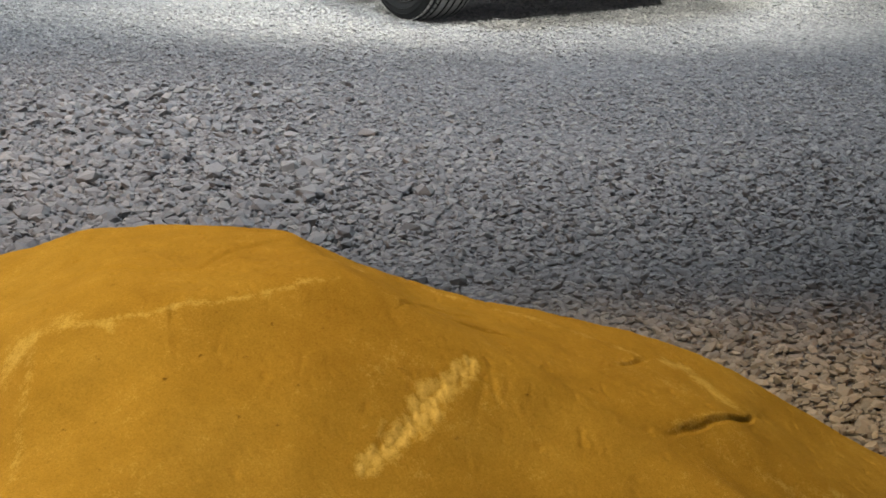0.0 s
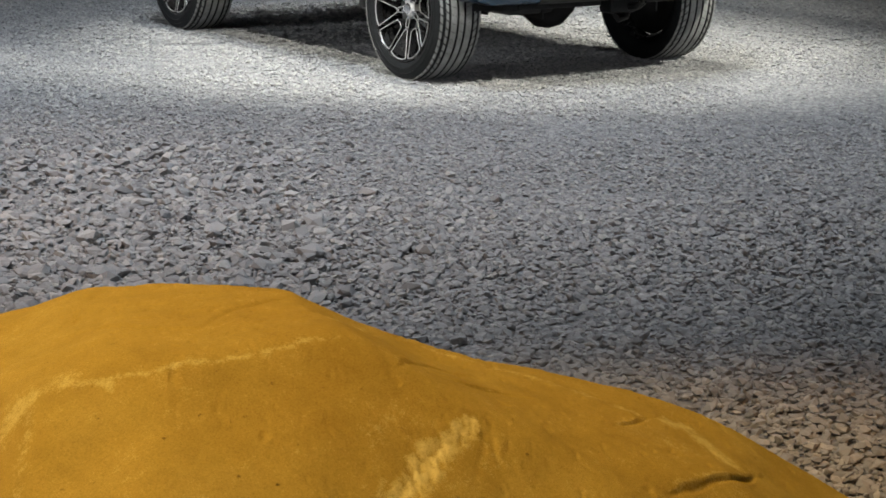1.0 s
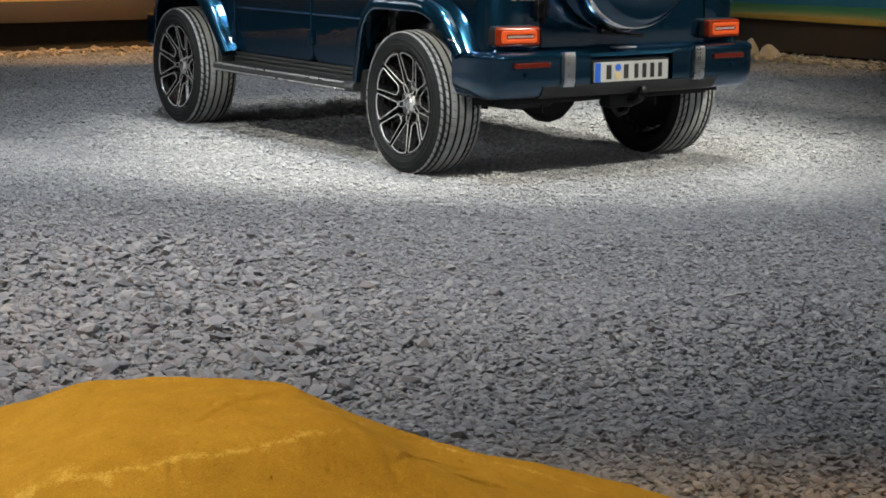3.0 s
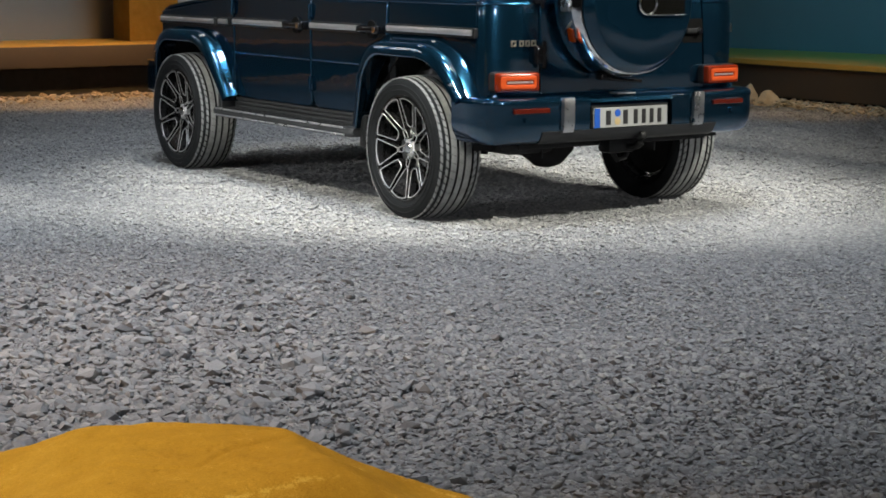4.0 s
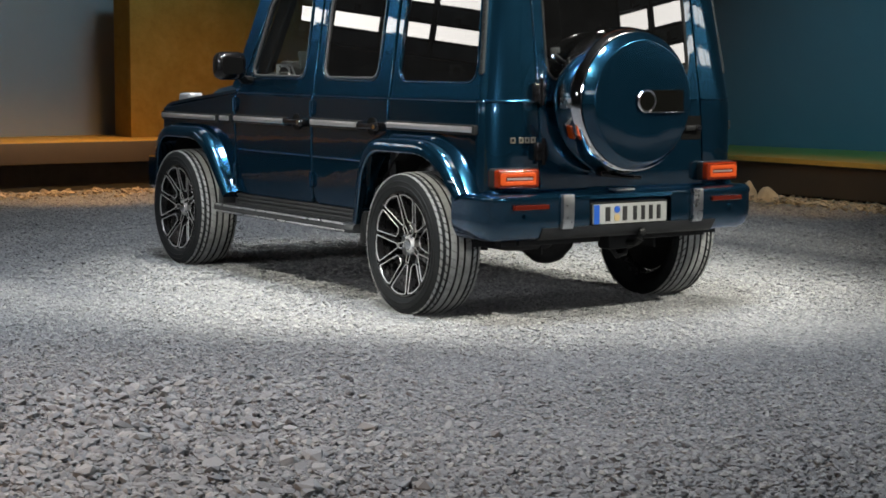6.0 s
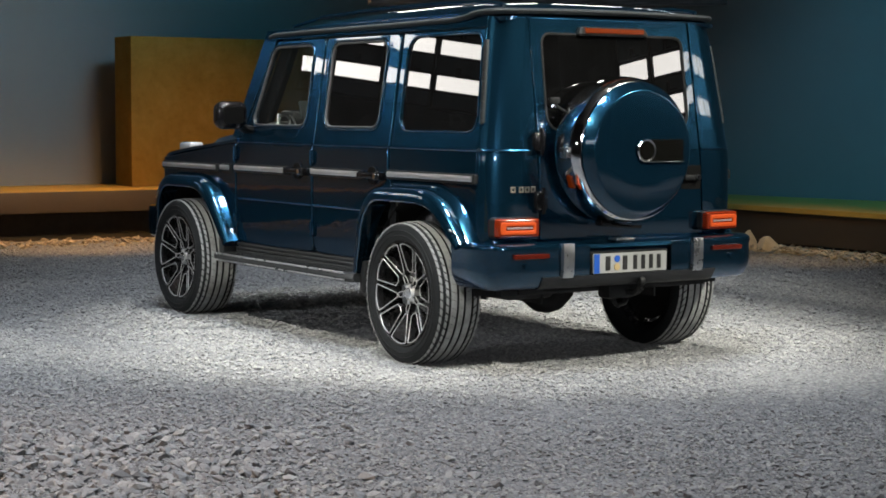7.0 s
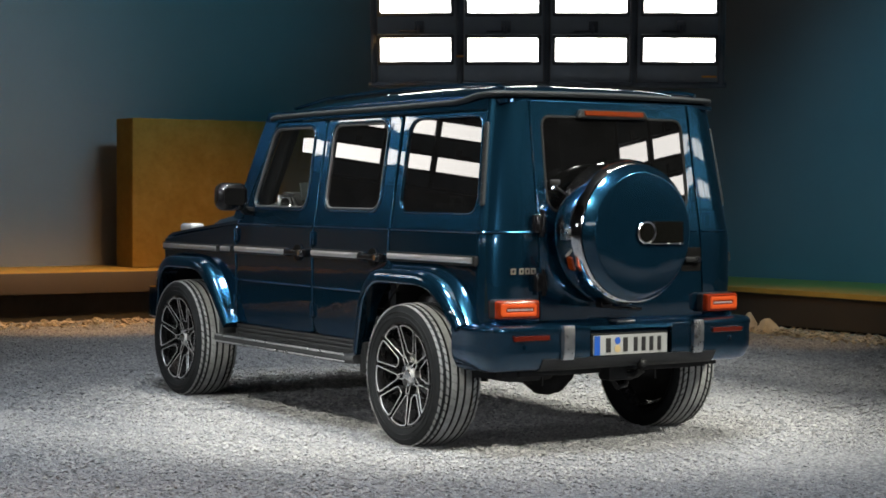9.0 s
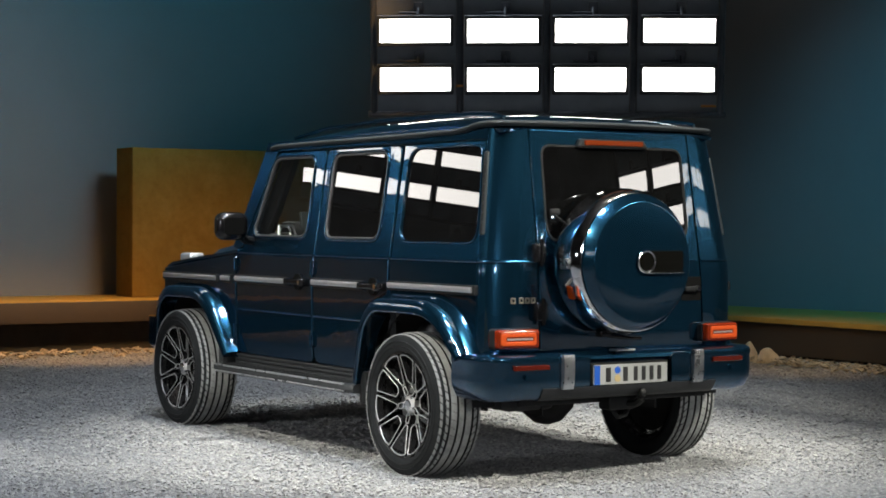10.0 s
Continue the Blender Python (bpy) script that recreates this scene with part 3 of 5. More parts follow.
    # rubbed places: points, width, strength
    rubs = [
        ([(-0.555, 2.341), (-0.470, 2.330), (-0.400, 2.338), (-0.297, 2.382), (-0.147, 2.474)], 0.0045, 0.36),
        ([(-0.575, 2.33), (-0.515, 2.340)], 0.026, 0.42),
        ([(-0.515, 2.335), (-0.450, 2.325)], 0.009, 0.48),
        ([(-0.555, 2.335), (-0.546, 2.230), (-0.547, 2.189), (-0.539, 2.120)], 0.009, 0.30),
        ([(0.361, 2.750), (0.393, 2.765), (0.420, 2.713), (0.458, 2.680)], 0.020, 0.46),
        ([(0.270, 2.745), (0.322, 2.725)], 0.009, 0.40),
        ([(-0.161, 2.586), (-0.125, 2.690)], 0.010, 0.42),
        ([(-0.060, 2.767), (0.161, 2.760), (0.280, 2.745)], 0.010, 0.28),
        ([(0.471, 2.517), (0.524, 2.522), (0.615, 2.582)], 0.014, 0.28),
    ]
    chip_line = [(0.040, 2.425), (-0.009, 2.354), (-0.054, 2.269), (-0.101, 2.201)]

    def beside(u, d, points):
        """The distance to a line of points, and on which side of it (u, d) lies: 1 on its far side."""
        best, side = 9.0, 1.0
        if not (min(p[0] for p in points) - 0.1 < u < max(p[0] for p in points) + 0.1 and min(p[1] for p in points) - 0.1 < d < max(p[1] for p in points) + 0.1):
            return best, side
        for a, b in zip(points, points[1:]):
            far = near(u, d, a, b)
            if far < best:
                best, side = far, 1.0 if (b[0] - a[0]) * (d - a[1]) - (b[1] - a[1]) * (u - a[0]) > 0 else -1.0
        return best, side

    def height(u, d):
        su = u + 0.030 * noise.noise((u * 2.1, d * 2.1, 0.3)) + 0.005 * noise.noise((u * 14, d * 14, 0.3))
        sd = d + 0.030 * noise.noise((u * 2.3, d * 2.3, 7.7)) + 0.005 * noise.noise((u * 14, d * 14, 6.3))
        z, wear = -1.0, 0.0
        for planes, k in zip(slabs, (150.0 - 95.0 * min(1.0, max(0.0, (u + 0.24) / 0.16)), 70.0)):
            vals = [p(su, sd) for p in planes]
            low = min(vals)
            top = low - math.log(sum(math.exp(-k * (v - low)) for v in vals)) / k
            gap = abs(top - z)
            z = max(z, top) + 0.016 * max(0.0, 1 - gap / 0.07) ** 2
        z += 0.013 * noise.fractal((u * 2.6, d * 2.6, 1.0), 0.9, 2.1, 3) + 0.0016 * noise.fractal((u * 17, d * 17, 3.0), 0.8, 2.1, 4)
        wu, wd = u + 0.004 * noise.noise((u * 34, d * 34, 1.0)), d + 0.004 * noise.noise((u * 34, d * 34, 8.0))
        for points, wide, deep, lift in cracks:
            far, side = beside(wu, wd, points)
            if far < 0.09:
                f = far / wide
                ends = min(1.0, min(math.hypot(u - p[0], d - p[1]) for p in (points[0], points[-1])) / 0.03)
                z -= deep * max(0.0, 1 - f) ** 0.6 * (0.35 + 0.65 * ends)
                if side > 0:
                    z += lift * ends * math.exp(-far / 0.035)
                    wear = max(wear, 40.0 * max(0.0, lift - 0.002) * math.exp(-((far - wide) / 0.008) ** 2) * ends)
        rough = noise.fractal((u * 42, d * 42, 14.0), 0.7, 2.1, 4)
        for points, wide, strength in rubs:
            far, _ = beside(wu, wd, points)
            if far < wide * 2.5:
                wear = max(wear, strength * math.exp(-(far / wide) ** 2) * (0.8 + 0.5 * rough))
        far, side = beside(wu, wd, chip_line)
        c = far / (0.017 + 0.014 * noise.noise((u * 18, d * 18, 1.5)))
        if c < 1.6:
            # flaked paint: ragged crumbs over a torn pit
            tear = noise.fractal((u * 90, d * 66, 2.0), 0.6, 2.2, 3)
            z += 0.0045 * max(0.0, 1 - c / 1.6) * tear - 0.002 * max(0.0, 1 - c)
            wear = max(wear, 0.62 * min(1.0, max(0.0, 1.4 - c)) * (0.85 + 0.9 * tear))
        pock = noise.noise((u * 48, d * 48, 4.0))
        where = noise.noise((u * 3, d * 3, 9.0))
        z -= 0.012 * max(0.0, pock - 0.44 + 0.3 * min(0.0, where))
        z -= 0.006 * max(0.0, noise.noise((u * 120, d * 60, 2.5)) - 0.36 + 0.5 * min(0.0, where))
        patch = max(0.0, noise.fractal((u * 4, d * 4, 11.0), 0.9, 2.1, 4) - 0.28)
        return max(z, -0.05), max(0.0, min(1.3, wear + 0.30 * patch * (0.55 + rough)))

    vs = []
    for u in us:
        row = []
        for d in ds:
            z, w = height(u, d)
            v = bm.verts.new(base + RIGHT * u + AHEAD * d + Vector((0, 0, z)))
            v[layer] = w
            row.append(v)
        vs.append(row)
    for a, b in zip(vs, vs[1:]):
        for j in range(len(ds) - 1):
            if max(a[j].co.z, a[j + 1].co.z, b[j].co.z, b[j + 1].co.z) > -0.045:
                bm.faces.new((a[j], b[j], b[j + 1], a[j + 1]))
    for v in [v for v in bm.verts if not v.link_faces]:
        bm.verts.remove(v)
    return whole("rock", bm, ROCK, "flat-topped ochre painted boulder with worn pale edges on the gravel", "rock", smooth=180)


rock()


# ---- the car: x to its right, y ahead from the rear axle, z up ----
BELT = 1.172
WHEELBASE, AXLE_Z, TYRE_R = 2.89, 0.380, 0.392


def steps(z, table):
    for (z0, v0), (z1, v1) in zip(table, table[1:]):
        if z <= z1:
            return v0 + (v1 - v0) * max(0.0, (z - z0)) / (z1 - z0)
    return table[-1][1]


def half_width(z):
    return steps(z, [(0.40, 0.846), (0.60, 0.856), (1.00, 0.860), (1.155, 0.854), (BELT, 0.846), (1.30, 0.828), (1.80, 0.756), (1.90, 0.735)])


def rear_y(z):
    return steps(z, [(0.55, -0.630), (0.70, -0.640), (1.10, -0.640), (1.19, -0.634), (1.88, -0.562)])


CAR = thing("off_road_car", "dark blue metallic boxy off-road car parked on the gravel", "car")
SIDE_CUTS = [("q", z) for z in (0.62, 1.0, 1.12, 1.15, BELT, 1.30)]


def on_side(sign, out=0.0):
    return lambda p, q, d: (sign * (half_width(q) + out - d), p, q)


def on_rear(out=0.0):
    return lambda p, q, d: (p, rear_y(q) - out + d, q)


def side_plate(name, outline, holes, sign, mat, parent, label="", thick=0.03, bevel=0.009, out=0.0, cuts=None):
    bm = plate(outline, holes, thick, bevel, SIDE_CUTS if cuts is None else cuts, 3)
    return part(name, mapped(bm, on_side(sign, out)), mat, parent, label, 4)


def arch(yc, radius, a0, a1, n=14, zc=0.40, squash=1.0):
    return [(yc + radius * math.cos(radians(a0 + (a1 - a0) * i / n)), zc + squash * radius * math.sin(radians(a0 + (a1 - a0) * i / n))) for i in range(n + 1)]


WINDOWS = {
    "front": rounded([(2.035, 1.285), (1.345, 1.285), (1.345, 1.757), (1.853, 1.757)], [0.05, 0.07, 0.07, 0.10]),
    "rear": rounded([(1.098, 1.282), (0.492, 1.282), (0.485, 1.760), (1.098, 1.760)], 0.07),
    "quarter": rounded([(0.252, 1.268), (-0.515, 1.268), (-0.462, 1.774), (0.252, 1.774)], [0.08, 0.09, 0.08, 0.10]),
}


def ring_trim(name, hole, wide, sign, parent, mat, proud=0.006, out_by=0.0):
    """A raised frame round an opening."""
    ring = [Vector(p) for p in hole]
    if area2(ring) < 0:
        ring.reverse()
    outer = inset_ring(ring, -wide)
    return side_plate(name, outer, [ring], sign, mat, parent, "", 0.022, 0.006, proud, [("q", 1.30)])


def window_surround(hole, sign, parent, seal=0.012, lip=0.016):
    """A grey rubber seal round the glass and a rolled painted lip outside it."""
    ring = [Vector(p) for p in hole]
    if area2(ring) < 0:
        ring.reverse()
    if seal:
        ring_trim("window_seal", ring, seal, sign, parent, SEAL, 0.004)
    outer = inset_ring(ring, -seal)
    line = [(sign * (half_width(p.y) + 0.001), p.x, p.y) for p in inset_ring(outer, -lip * 0.5)]
    part("window_lip", tube(line, lip * 0.5, 10, True), PAINT, parent, "", 80)


def sheet(ring, cuts=()):
    bm = bmesh.new()
    bm.faces.new([bm.verts.new((q[0], q[1], 0)) for q in ring])
    for _, value in cuts:
        bmesh.ops.bisect_plane(bm, geom=bm.verts[:] + bm.edges[:] + bm.faces[:], plane_co=(value, 0, 0), plane_no=(1, 0, 0))
    return bm


def pane(name, hole, sign, mat, parent, label, toe=0.0):
    ring = [Vector(p) for p in hole]
    if area2(ring) < 0:
        ring.reverse()
    ob = part(name, mapped(sheet(inset_ring(ring, -0.012)), lambda p, q, d: on_side(sign, -0.008 - toe * (p - 1.69))(p, q, d)), mat, parent, label)
    ob.visible_shadow = False
    return ob


def door_handle(y, z, sign, parent):
    hw = half_width(z)
    h = part("handle", merge(box((-0.13, -0.040, -0.017), (0.06, -0.012, 0.017), 0.009, 3), box((-0.13, -0.03, -0.02), (-0.095, 0.012, 0.02), 0.008),
                             box((0.05, -0.046, -0.024), (0.125, 0.012, 0.024), 0.010, 3)), GLOSS, parent, "black grip handle")
    pull = part("push_button", cylinder((0.092, -0.054, 0), (0.092, -0.03, 0), 0.015), CHROME, h, "chrome push button")
    cup = lathe([(0.0, -0.004), (0.044, -0.004), (0.049, -0.005), (0.051, 0.004)], 28)
    dish = part("recess", moved(cup, pose(-0.012, 0.0, 0, 0, 0, 90)), BLACKOUT, h, "black recess")
    m = Matrix(((0, -sign, 0, 0), (-1, 0, 0, 0), (0, 0, 1, 0), (0, 0, 0, 1)))
    m.translation = (sign * (hw + 0.006), y, z)
    h.matrix_local = m @ Matrix.Diagonal((1, 1, 1, 1))
    for o in (pull, dish):
        o.matrix_local = Matrix.Identity(4)
    return h


def bar_strip(y0, y1, z, sign, parent, name="rub_strip", out=0.0):
    """The side moulding: a dark strip with a bright inlay."""
    ob = side_plate(name, rounded([(y0, z - 0.026), (y1, z - 0.026), (y1, z + 0.026), (y0, z + 0.026)], 0.008), [], sign, TRIM, parent, "black side moulding", 0.03, 0.005, 0.022 + out, [])
    n = 10
    pts = [(sign * (half_width(z) + 0.024 + out), y0 + (y1 - y0) * (0.02 + 0.96 * i / n), z + 0.002) for i in range(n + 1)]
    inlay = tube(pts, 0.0155, 20)
    c = sign * (half_width(z) + 0.024 + out)
    for v in inlay.verts:
        v.co.x = c + (v.co.x - c) * 0.4
    part("bright_inlay", inlay, STRIP, ob, "bright metal inlay", 80)
    return ob


def crease(y0, y1, z, sign, parent, r=0.006):
    n = 6
    pts = [(sign * (half_width(z) + 0.001), y0 + (y1 - y0) * i / n, z) for i in range(n + 1)]
    return part("pressed_line", tube(pts, r, 8), PAINT, parent)


def flare(path, sign, name, parent):
    """A broad wheel-arch flare swept along its arch line."""
    pts = [Vector(p) for p in path]
    mid = sum(pts, Vector((0, 0))) / len(pts)

    def ring(i):
        a, b = pts[max(0, i - 1)], pts[min(len(pts) - 1, i + 1)]
        n = Vector((-(b - a).y, (b - a).x)).normalized()
        if n.dot(pts[i] - mid) < 0:
            n = -n
        prof = [(0.835, 0.034), (0.862, 0.034), (0.872, 0.026), (0.925, 0.020), (0.950, 0.010), (0.962, -0.010), (0.965, -0.050), (0.958, -0.058), (0.940, -0.058), (0.835, -0.050)]
        slim = 1 - 0.22 * min(1.0, max(0.0, (0.86 - pts[i].y) / 0.3))
        return [(sign * (0.835 + (x - 0.835) * slim), pts[i].x + n.x * o * slim, pts[i].y + n.y * o * slim) for x, o in prof]

    return part(name, sweep(pts, ring), PAINT, parent, "", 40)


def soft_path(points, radius, n=6):
    out = []
    for i, p in enumerate(points):
        if i in (0, len(points) - 1):
            out.append(Vector(p))
            continue
        p, a, b = Vector(p), Vector(points[i - 1]), Vector(points[i + 1])
        u, w = (a - p).normalized(), (b - p).normalized()
        d = min(radius, (a - p).length * 0.48, (b - p).length * 0.48)
        for k in range(n + 1):
            f = k / n
            out.append((p + u * d) * (1 - f) ** 2 + p * 2 * f * (1 - f) + (p + w * d) * f * f)
    return out


FRONT_ARCH = [(3.33, 0.56), (3.27, 0.80), (3.13, 0.914), (2.62, 0.914), (2.45, 0.83), (2.225, 0.515)]
REAR_ARCH = [(0.60, 0.46), (0.505, 0.79), (0.36, 0.934), (-0.185, 0.934), (-0.37, 0.86), (-0.515, 0.68)]


def wheel_well(yc, sign):
    """Black liner behind the wheel."""
    rows = []
    for a in range(-10, 191, 12):
        y, z = yc + 0.50 * math.cos(radians(a)), 0.42 + 0.50 * math.sin(radians(a))
        rows.append([(sign * 0.40, y, z), (sign * 0.60, y, z), (sign * 0.838, y, z)])
    bm = merge(loft(rows), box((sign * 0.39 - 0.005, yc - 0.5, 0.34), (sign * 0.39 + 0.005, yc + 0.5, 0.92)))
    return part("wheel_arch_liner", bm, UNDER, CAR, "black wheel arch liner")


def tail_lamp(sign):
    """A red lens that wraps a little round the corner, with a glowing loop and a grey bar in it."""
    x0, x1, z0, z1 = 0.572, 0.818, 0.719, 0.818

    def lens(out):
        return lambda p, q, d: (sign * p, -0.722 - out + d + 0.16 * max(0, p - 0.62) ** 1.25, q)

    pts = rounded([(x0, z0), (x1, z0), (x1, z1), (x0, z1)], 0.018)
    cuts = [("p", x0 + 0.03 * k) for k in range(1, 9)]
    back = rounded([(x0 - 0.004, z0 - 0.004), (x1 + 0.002, z0 - 0.004), (x1 + 0.002, z1 + 0.004), (x0 - 0.004, z1 + 0.004)], 0.020)
    lamp = part("tail_lamp", mapped(plate(pts, (), 0.09, 0.010, cuts, 2), lens(0.0)), LENS, CAR, "red glass tail lamp")
    part("lamp_gasket", mapped(plate(back, (), 0.05, 0.004, cuts), lens(-0.035)), TRIM, lamp, "black lamp gasket")
    loop = rounded([(x0 + 0.024, z0 + 0.016), (x1 - 0.012, z0 + 0.016), (x1 - 0.012, z1 - 0.016), (x0 + 0.024, z1 - 0.016)], 0.016)
    cut = rounded([(x0 + 0.040, z0 + 0.038), (x1 - 0.042, z0 + 0.038), (x1 - 0.042, z1 - 0.038), (x0 + 0.040, z1 - 0.038)], 0.008)
    part("light_guide", mapped(plate(loop, [cut], 0.012, 0.005, cuts, 2), lens(0.006)), GUIDE, lamp, "glowing red light guide")
    bar = rounded([(x0 + 0.046, z0 + 0.044), (x1 - 0.048, z0 + 0.044), (x1 - 0.048, z1 - 0.044), (x0 + 0.046, z1 - 0.044)], 0.003)
    part("insert", mapped(plate(bar, (), 0.006, 0.001, cuts), lens(0.003)), LAMP_GREY, lamp, "pale grey insert")
    return lamp


def seam(sign, z):
    """Where the tailgate ends on either side."""
    f = (z - 0.685) / (1.868 - 0.685)
    return 0.615 - 0.075 * f if sign > 0 else -0.512 - 0.028 * f


def body_side(sign):
    # front wing
    wing = [(3.335, 1.045), (3.335, 0.70)] + arch(2.89, 0.56, 33, 147, 16, 0.42, 0.90)[0:] + [(2.226, 0.47), (2.226, BELT)]
    side_plate("front_wing", wing, [], sign, PAINT, CAR)
    # front door
    door = rounded([(2.215, 0.52), (1.208, 0.52), (1.208, 1.806), (1.832, 1.806), (2.165, 1.20), (2.215, 1.165)], [0.10, 0.05, 0.05, 0.06, 0.02, 0.0])
    d1 = side_plate("front_door", door, [WINDOWS["front"]], sign, PAINT, CAR)
    window_surround(WINDOWS["front"], sign, d1)
    pane("window_pane", WINDOWS["front"], sign, GLASS, d1, "clear glass", 0.011)
    bar_strip(2.215 - 0.01, 1.50, 1.001, sign, d1)
    door_handle(1.365, 1.004, sign, d1)
    crease(2.20, 1.215, 0.805, sign, d1, 0.008)
    # rear door
    curve = [p for p in arch(0.0, 0.62, 14, 60, 8, 0.40) if p[1] > 0.52]
    door = [(1.196, 0.52), (1.196, 1.806), (0.345, 1.806), (0.330, 0.97)] + curve[::-1] + [(0.63, 0.52)]
    d2 = side_plate("rear_door", rounded(door, [0.09, 0.04, 0.06, 0.02] + [0.0] * len(curve) + [0.02]), [WINDOWS["rear"]], sign, PAINT, CAR)
    window_surround(WINDOWS["rear"], sign, d2)
    pane("window_pane", WINDOWS["rear"], sign, TINTED, d2, "dark tinted glass")
    bar_strip(1.185, 0.60, 1.007, sign, d2)
    door_handle(0.475, 1.006, sign, d2)
    crease(1.185, 0.60, 0.805, sign, d2, 0.008)
    # rear quarter
    curve = arch(0.0, 0.60, 62, 150, 12, 0.40)
    quarter = [(0.320, 1.806), (0.320, 0.97)] + curve + [(-0.555, 0.62), (-0.555, 1.12), (-0.552, 1.19), (-0.495, 1.806)]
    d3 = side_plate("rear_quarter", quarter, [WINDOWS["quarter"]], sign, PAINT, CAR)
    window_surround(WINDOWS["quarter"], sign, d3, 0.0, 0.012)
    pane("window_pane", WINDOWS["quarter"], sign, TINTED, d3, "dark tinted glass")
    bar_strip(0.312, -0.565, 1.018, sign, d3)
    # air outlet beside the quarter window
    slot = rounded([(-0.537, 1.305), (-0.567, 1.305), (-0.517, 1.745), (-0.487, 1.745)], 0.012)
    vent = side_plate("air_outlet", slot, [], sign, GUTTER, CAR, "ribbed grey air outlet", 0.02, 0.003, 0.005, [])
    for k in range(8):
        f = (k + 0.5) / 8
        y, z = -0.553 + 0.05 * f, 1.325 + 0.40 * f
        side_plate("slat", [(y - 0.010, z - 0.021), (y + 0.010, z - 0.021), (y + 0.013, z + 0.021), (y - 0.007, z + 0.021)], [], sign, TRIM, vent, "", 0.006, 0.002, 0.009, [])
    # rail between doors and gutter
    rail = [(2.02, 1.812), (-0.495, 1.812), (-0.489, 1.872), (2.0, 1.872)]
    side_plate("cant_rail", rail, [], sign, PAINT, CAR, "", 0.05, 0.003, 0.0, [])
    post = [(2.222, 1.19), (2.175, 1.205), (1.842, 1.812), (2.02, 1.812), (2.30, 1.20)]
    side_plate("windscreen_post", post, [], sign, PAINT, CAR, "", 0.05, 0.004, 0.0, [("q", 1.30)])
    for y0, y1, w in ((1.203, 1.203, 0.03), (0.330, 0.330, 0.03)):
        side_plate("door_post", [(y0 - w, 0.56), (y0 + w, 0.56), (y0 + w, 1.80), (y0 - w, 1.80)], [], sign, TRIM, CAR, "black door post", 0.02, 0.002, -0.034)
    # belt mouldings above the doors
    for y0, y1, host in ((2.205, 1.215, d1), (1.19, 0.335, d2), (0.315, -0.55, d3)):
        crease(y0, y1, BELT - 0.004, sign, host, 0.010)
    # hinges at the doors' front edges
    for y, host in ((2.222, d1), (1.202, d2)):
        for z in (1.09, 0.66):
            part("hinge", merge(cylinder((sign * 0.868, y, z - 0.045), (sign * 0.868, y, z + 0.045), 0.012, 10), box((min(sign * 0.855, sign * 0.872), y - 0.03, z - 0.035), (max(sign * 0.855, sign * 0.872), y - 0.004, z + 0.035), 0.004)), PAINT, host)
    # wing strip, split once at the front door
    bar_strip(3.315, 2.455, 0.993, sign, CAR, "wing_strip")
    bar_strip(2.40, 2.27, 0.997, sign, CAR, "wing_strip")
    flare(soft_path(FRONT_ARCH, 0.13), sign, "front_arch_flare", CAR)
    flare(soft_path(REAR_ARCH, 0.13), sign, "rear_arch_flare", CAR)
    for yc in (0.0, WHEELBASE):
        wheel_well(yc, sign)
    # pressing above the rear flare
    hump = soft_path([(0.42, 0.91), (0.31, 0.985), (-0.22, 0.985), (-0.44, 0.88), (-0.58, 0.69)], 0.1)
    part("arch_pressing", sweep(hump, lambda i: [(sign * x, hump[i].x, hump[i].y + o) for x, o in ((0.85, 0.012), (0.868, 0.006), (0.905, -0.05), (0.85, -0.06))]), PAINT, CAR, "", 40)
    # sill and running board
    part("sill", merge(box((min(sign * 0.70, sign * 0.838), 0.56, 0.40), (max(sign * 0.70, sign * 0.838), 2.28, 0.515), 0.01)), RUBBER, CAR, "grey plastic sill")
    for k in range(3):
        z = 0.448 + 0.026 * k
        part("sill_rib", box((min(sign * 0.835, sign * 0.850), 0.60, z), (max(sign * 0.835, sign * 0.850), 2.24, z + 0.016), 0.004), RUBBER, CAR)
    board = [(0.80, 0.448), (0.940, 0.448), (0.966, 0.443), (0.975, 0.430), (0.974, 0.413), (0.955, 0.394), (0.80, 0.390)]
    ys = [0.56, 0.60, 2.30, 2.36]
    b = part("running_board", sweep(ys, lambda i: [(sign * (x if i in (1, 2) else 0.80 + (x - 0.80) * 0.86), ys[i], z) for x, z in board]), RUBBER, CAR, "grey running board with bright edging")
    part("edge_strip", tube([(sign * 0.971, 0.62, 0.445), (sign * 0.971, 2.28, 0.445)], 0.006), STEEL, b, "bright metal edging")
    part("edge_strip", tube([(sign * 0.974, 0.62, 0.406), (sign * 0.974, 2.28, 0.406)], 0.005), STEEL, b, "bright metal edging")
    for k in range(4):
        x = 0.862 + 0.022 * k
        part("tread_strip", box((min(sign * x, sign * (x + 0.009)), 0.64, 0.447), (max(sign * x, sign * (x + 0.009)), 2.26, 0.453), 0.002), TRIM, b)
    # mud flap piece ahead of the rear wheel
    part("mud_flap", box((min(sign * 0.66, sign * 0.90), 0.50, 0.335), (max(sign * 0.66, sign * 0.90), 0.575, 0.52), 0.015), TRIM, CAR, "black plastic corner piece")
    part("mud_flap", box((min(sign * 0.66, sign * 0.92), 2.30, 0.40), (max(sign * 0.66, sign * 0.92), 2.36, 0.55), 0.015), RUBBER, CAR, "grey plastic corner piece")
    # rounded rear corner of the body
    zs = [0.60, 0.70, 0.9, 1.08, 1.14, BELT, 1.20, 1.4, 1.65, 1.872]
    rows = []
    for z in zs:
        hw, ry, rad, wide = half_width(z), rear_y(z), 0.082, 0.19
        row = [(sign * hw, ry + rad + 0.004, z)]
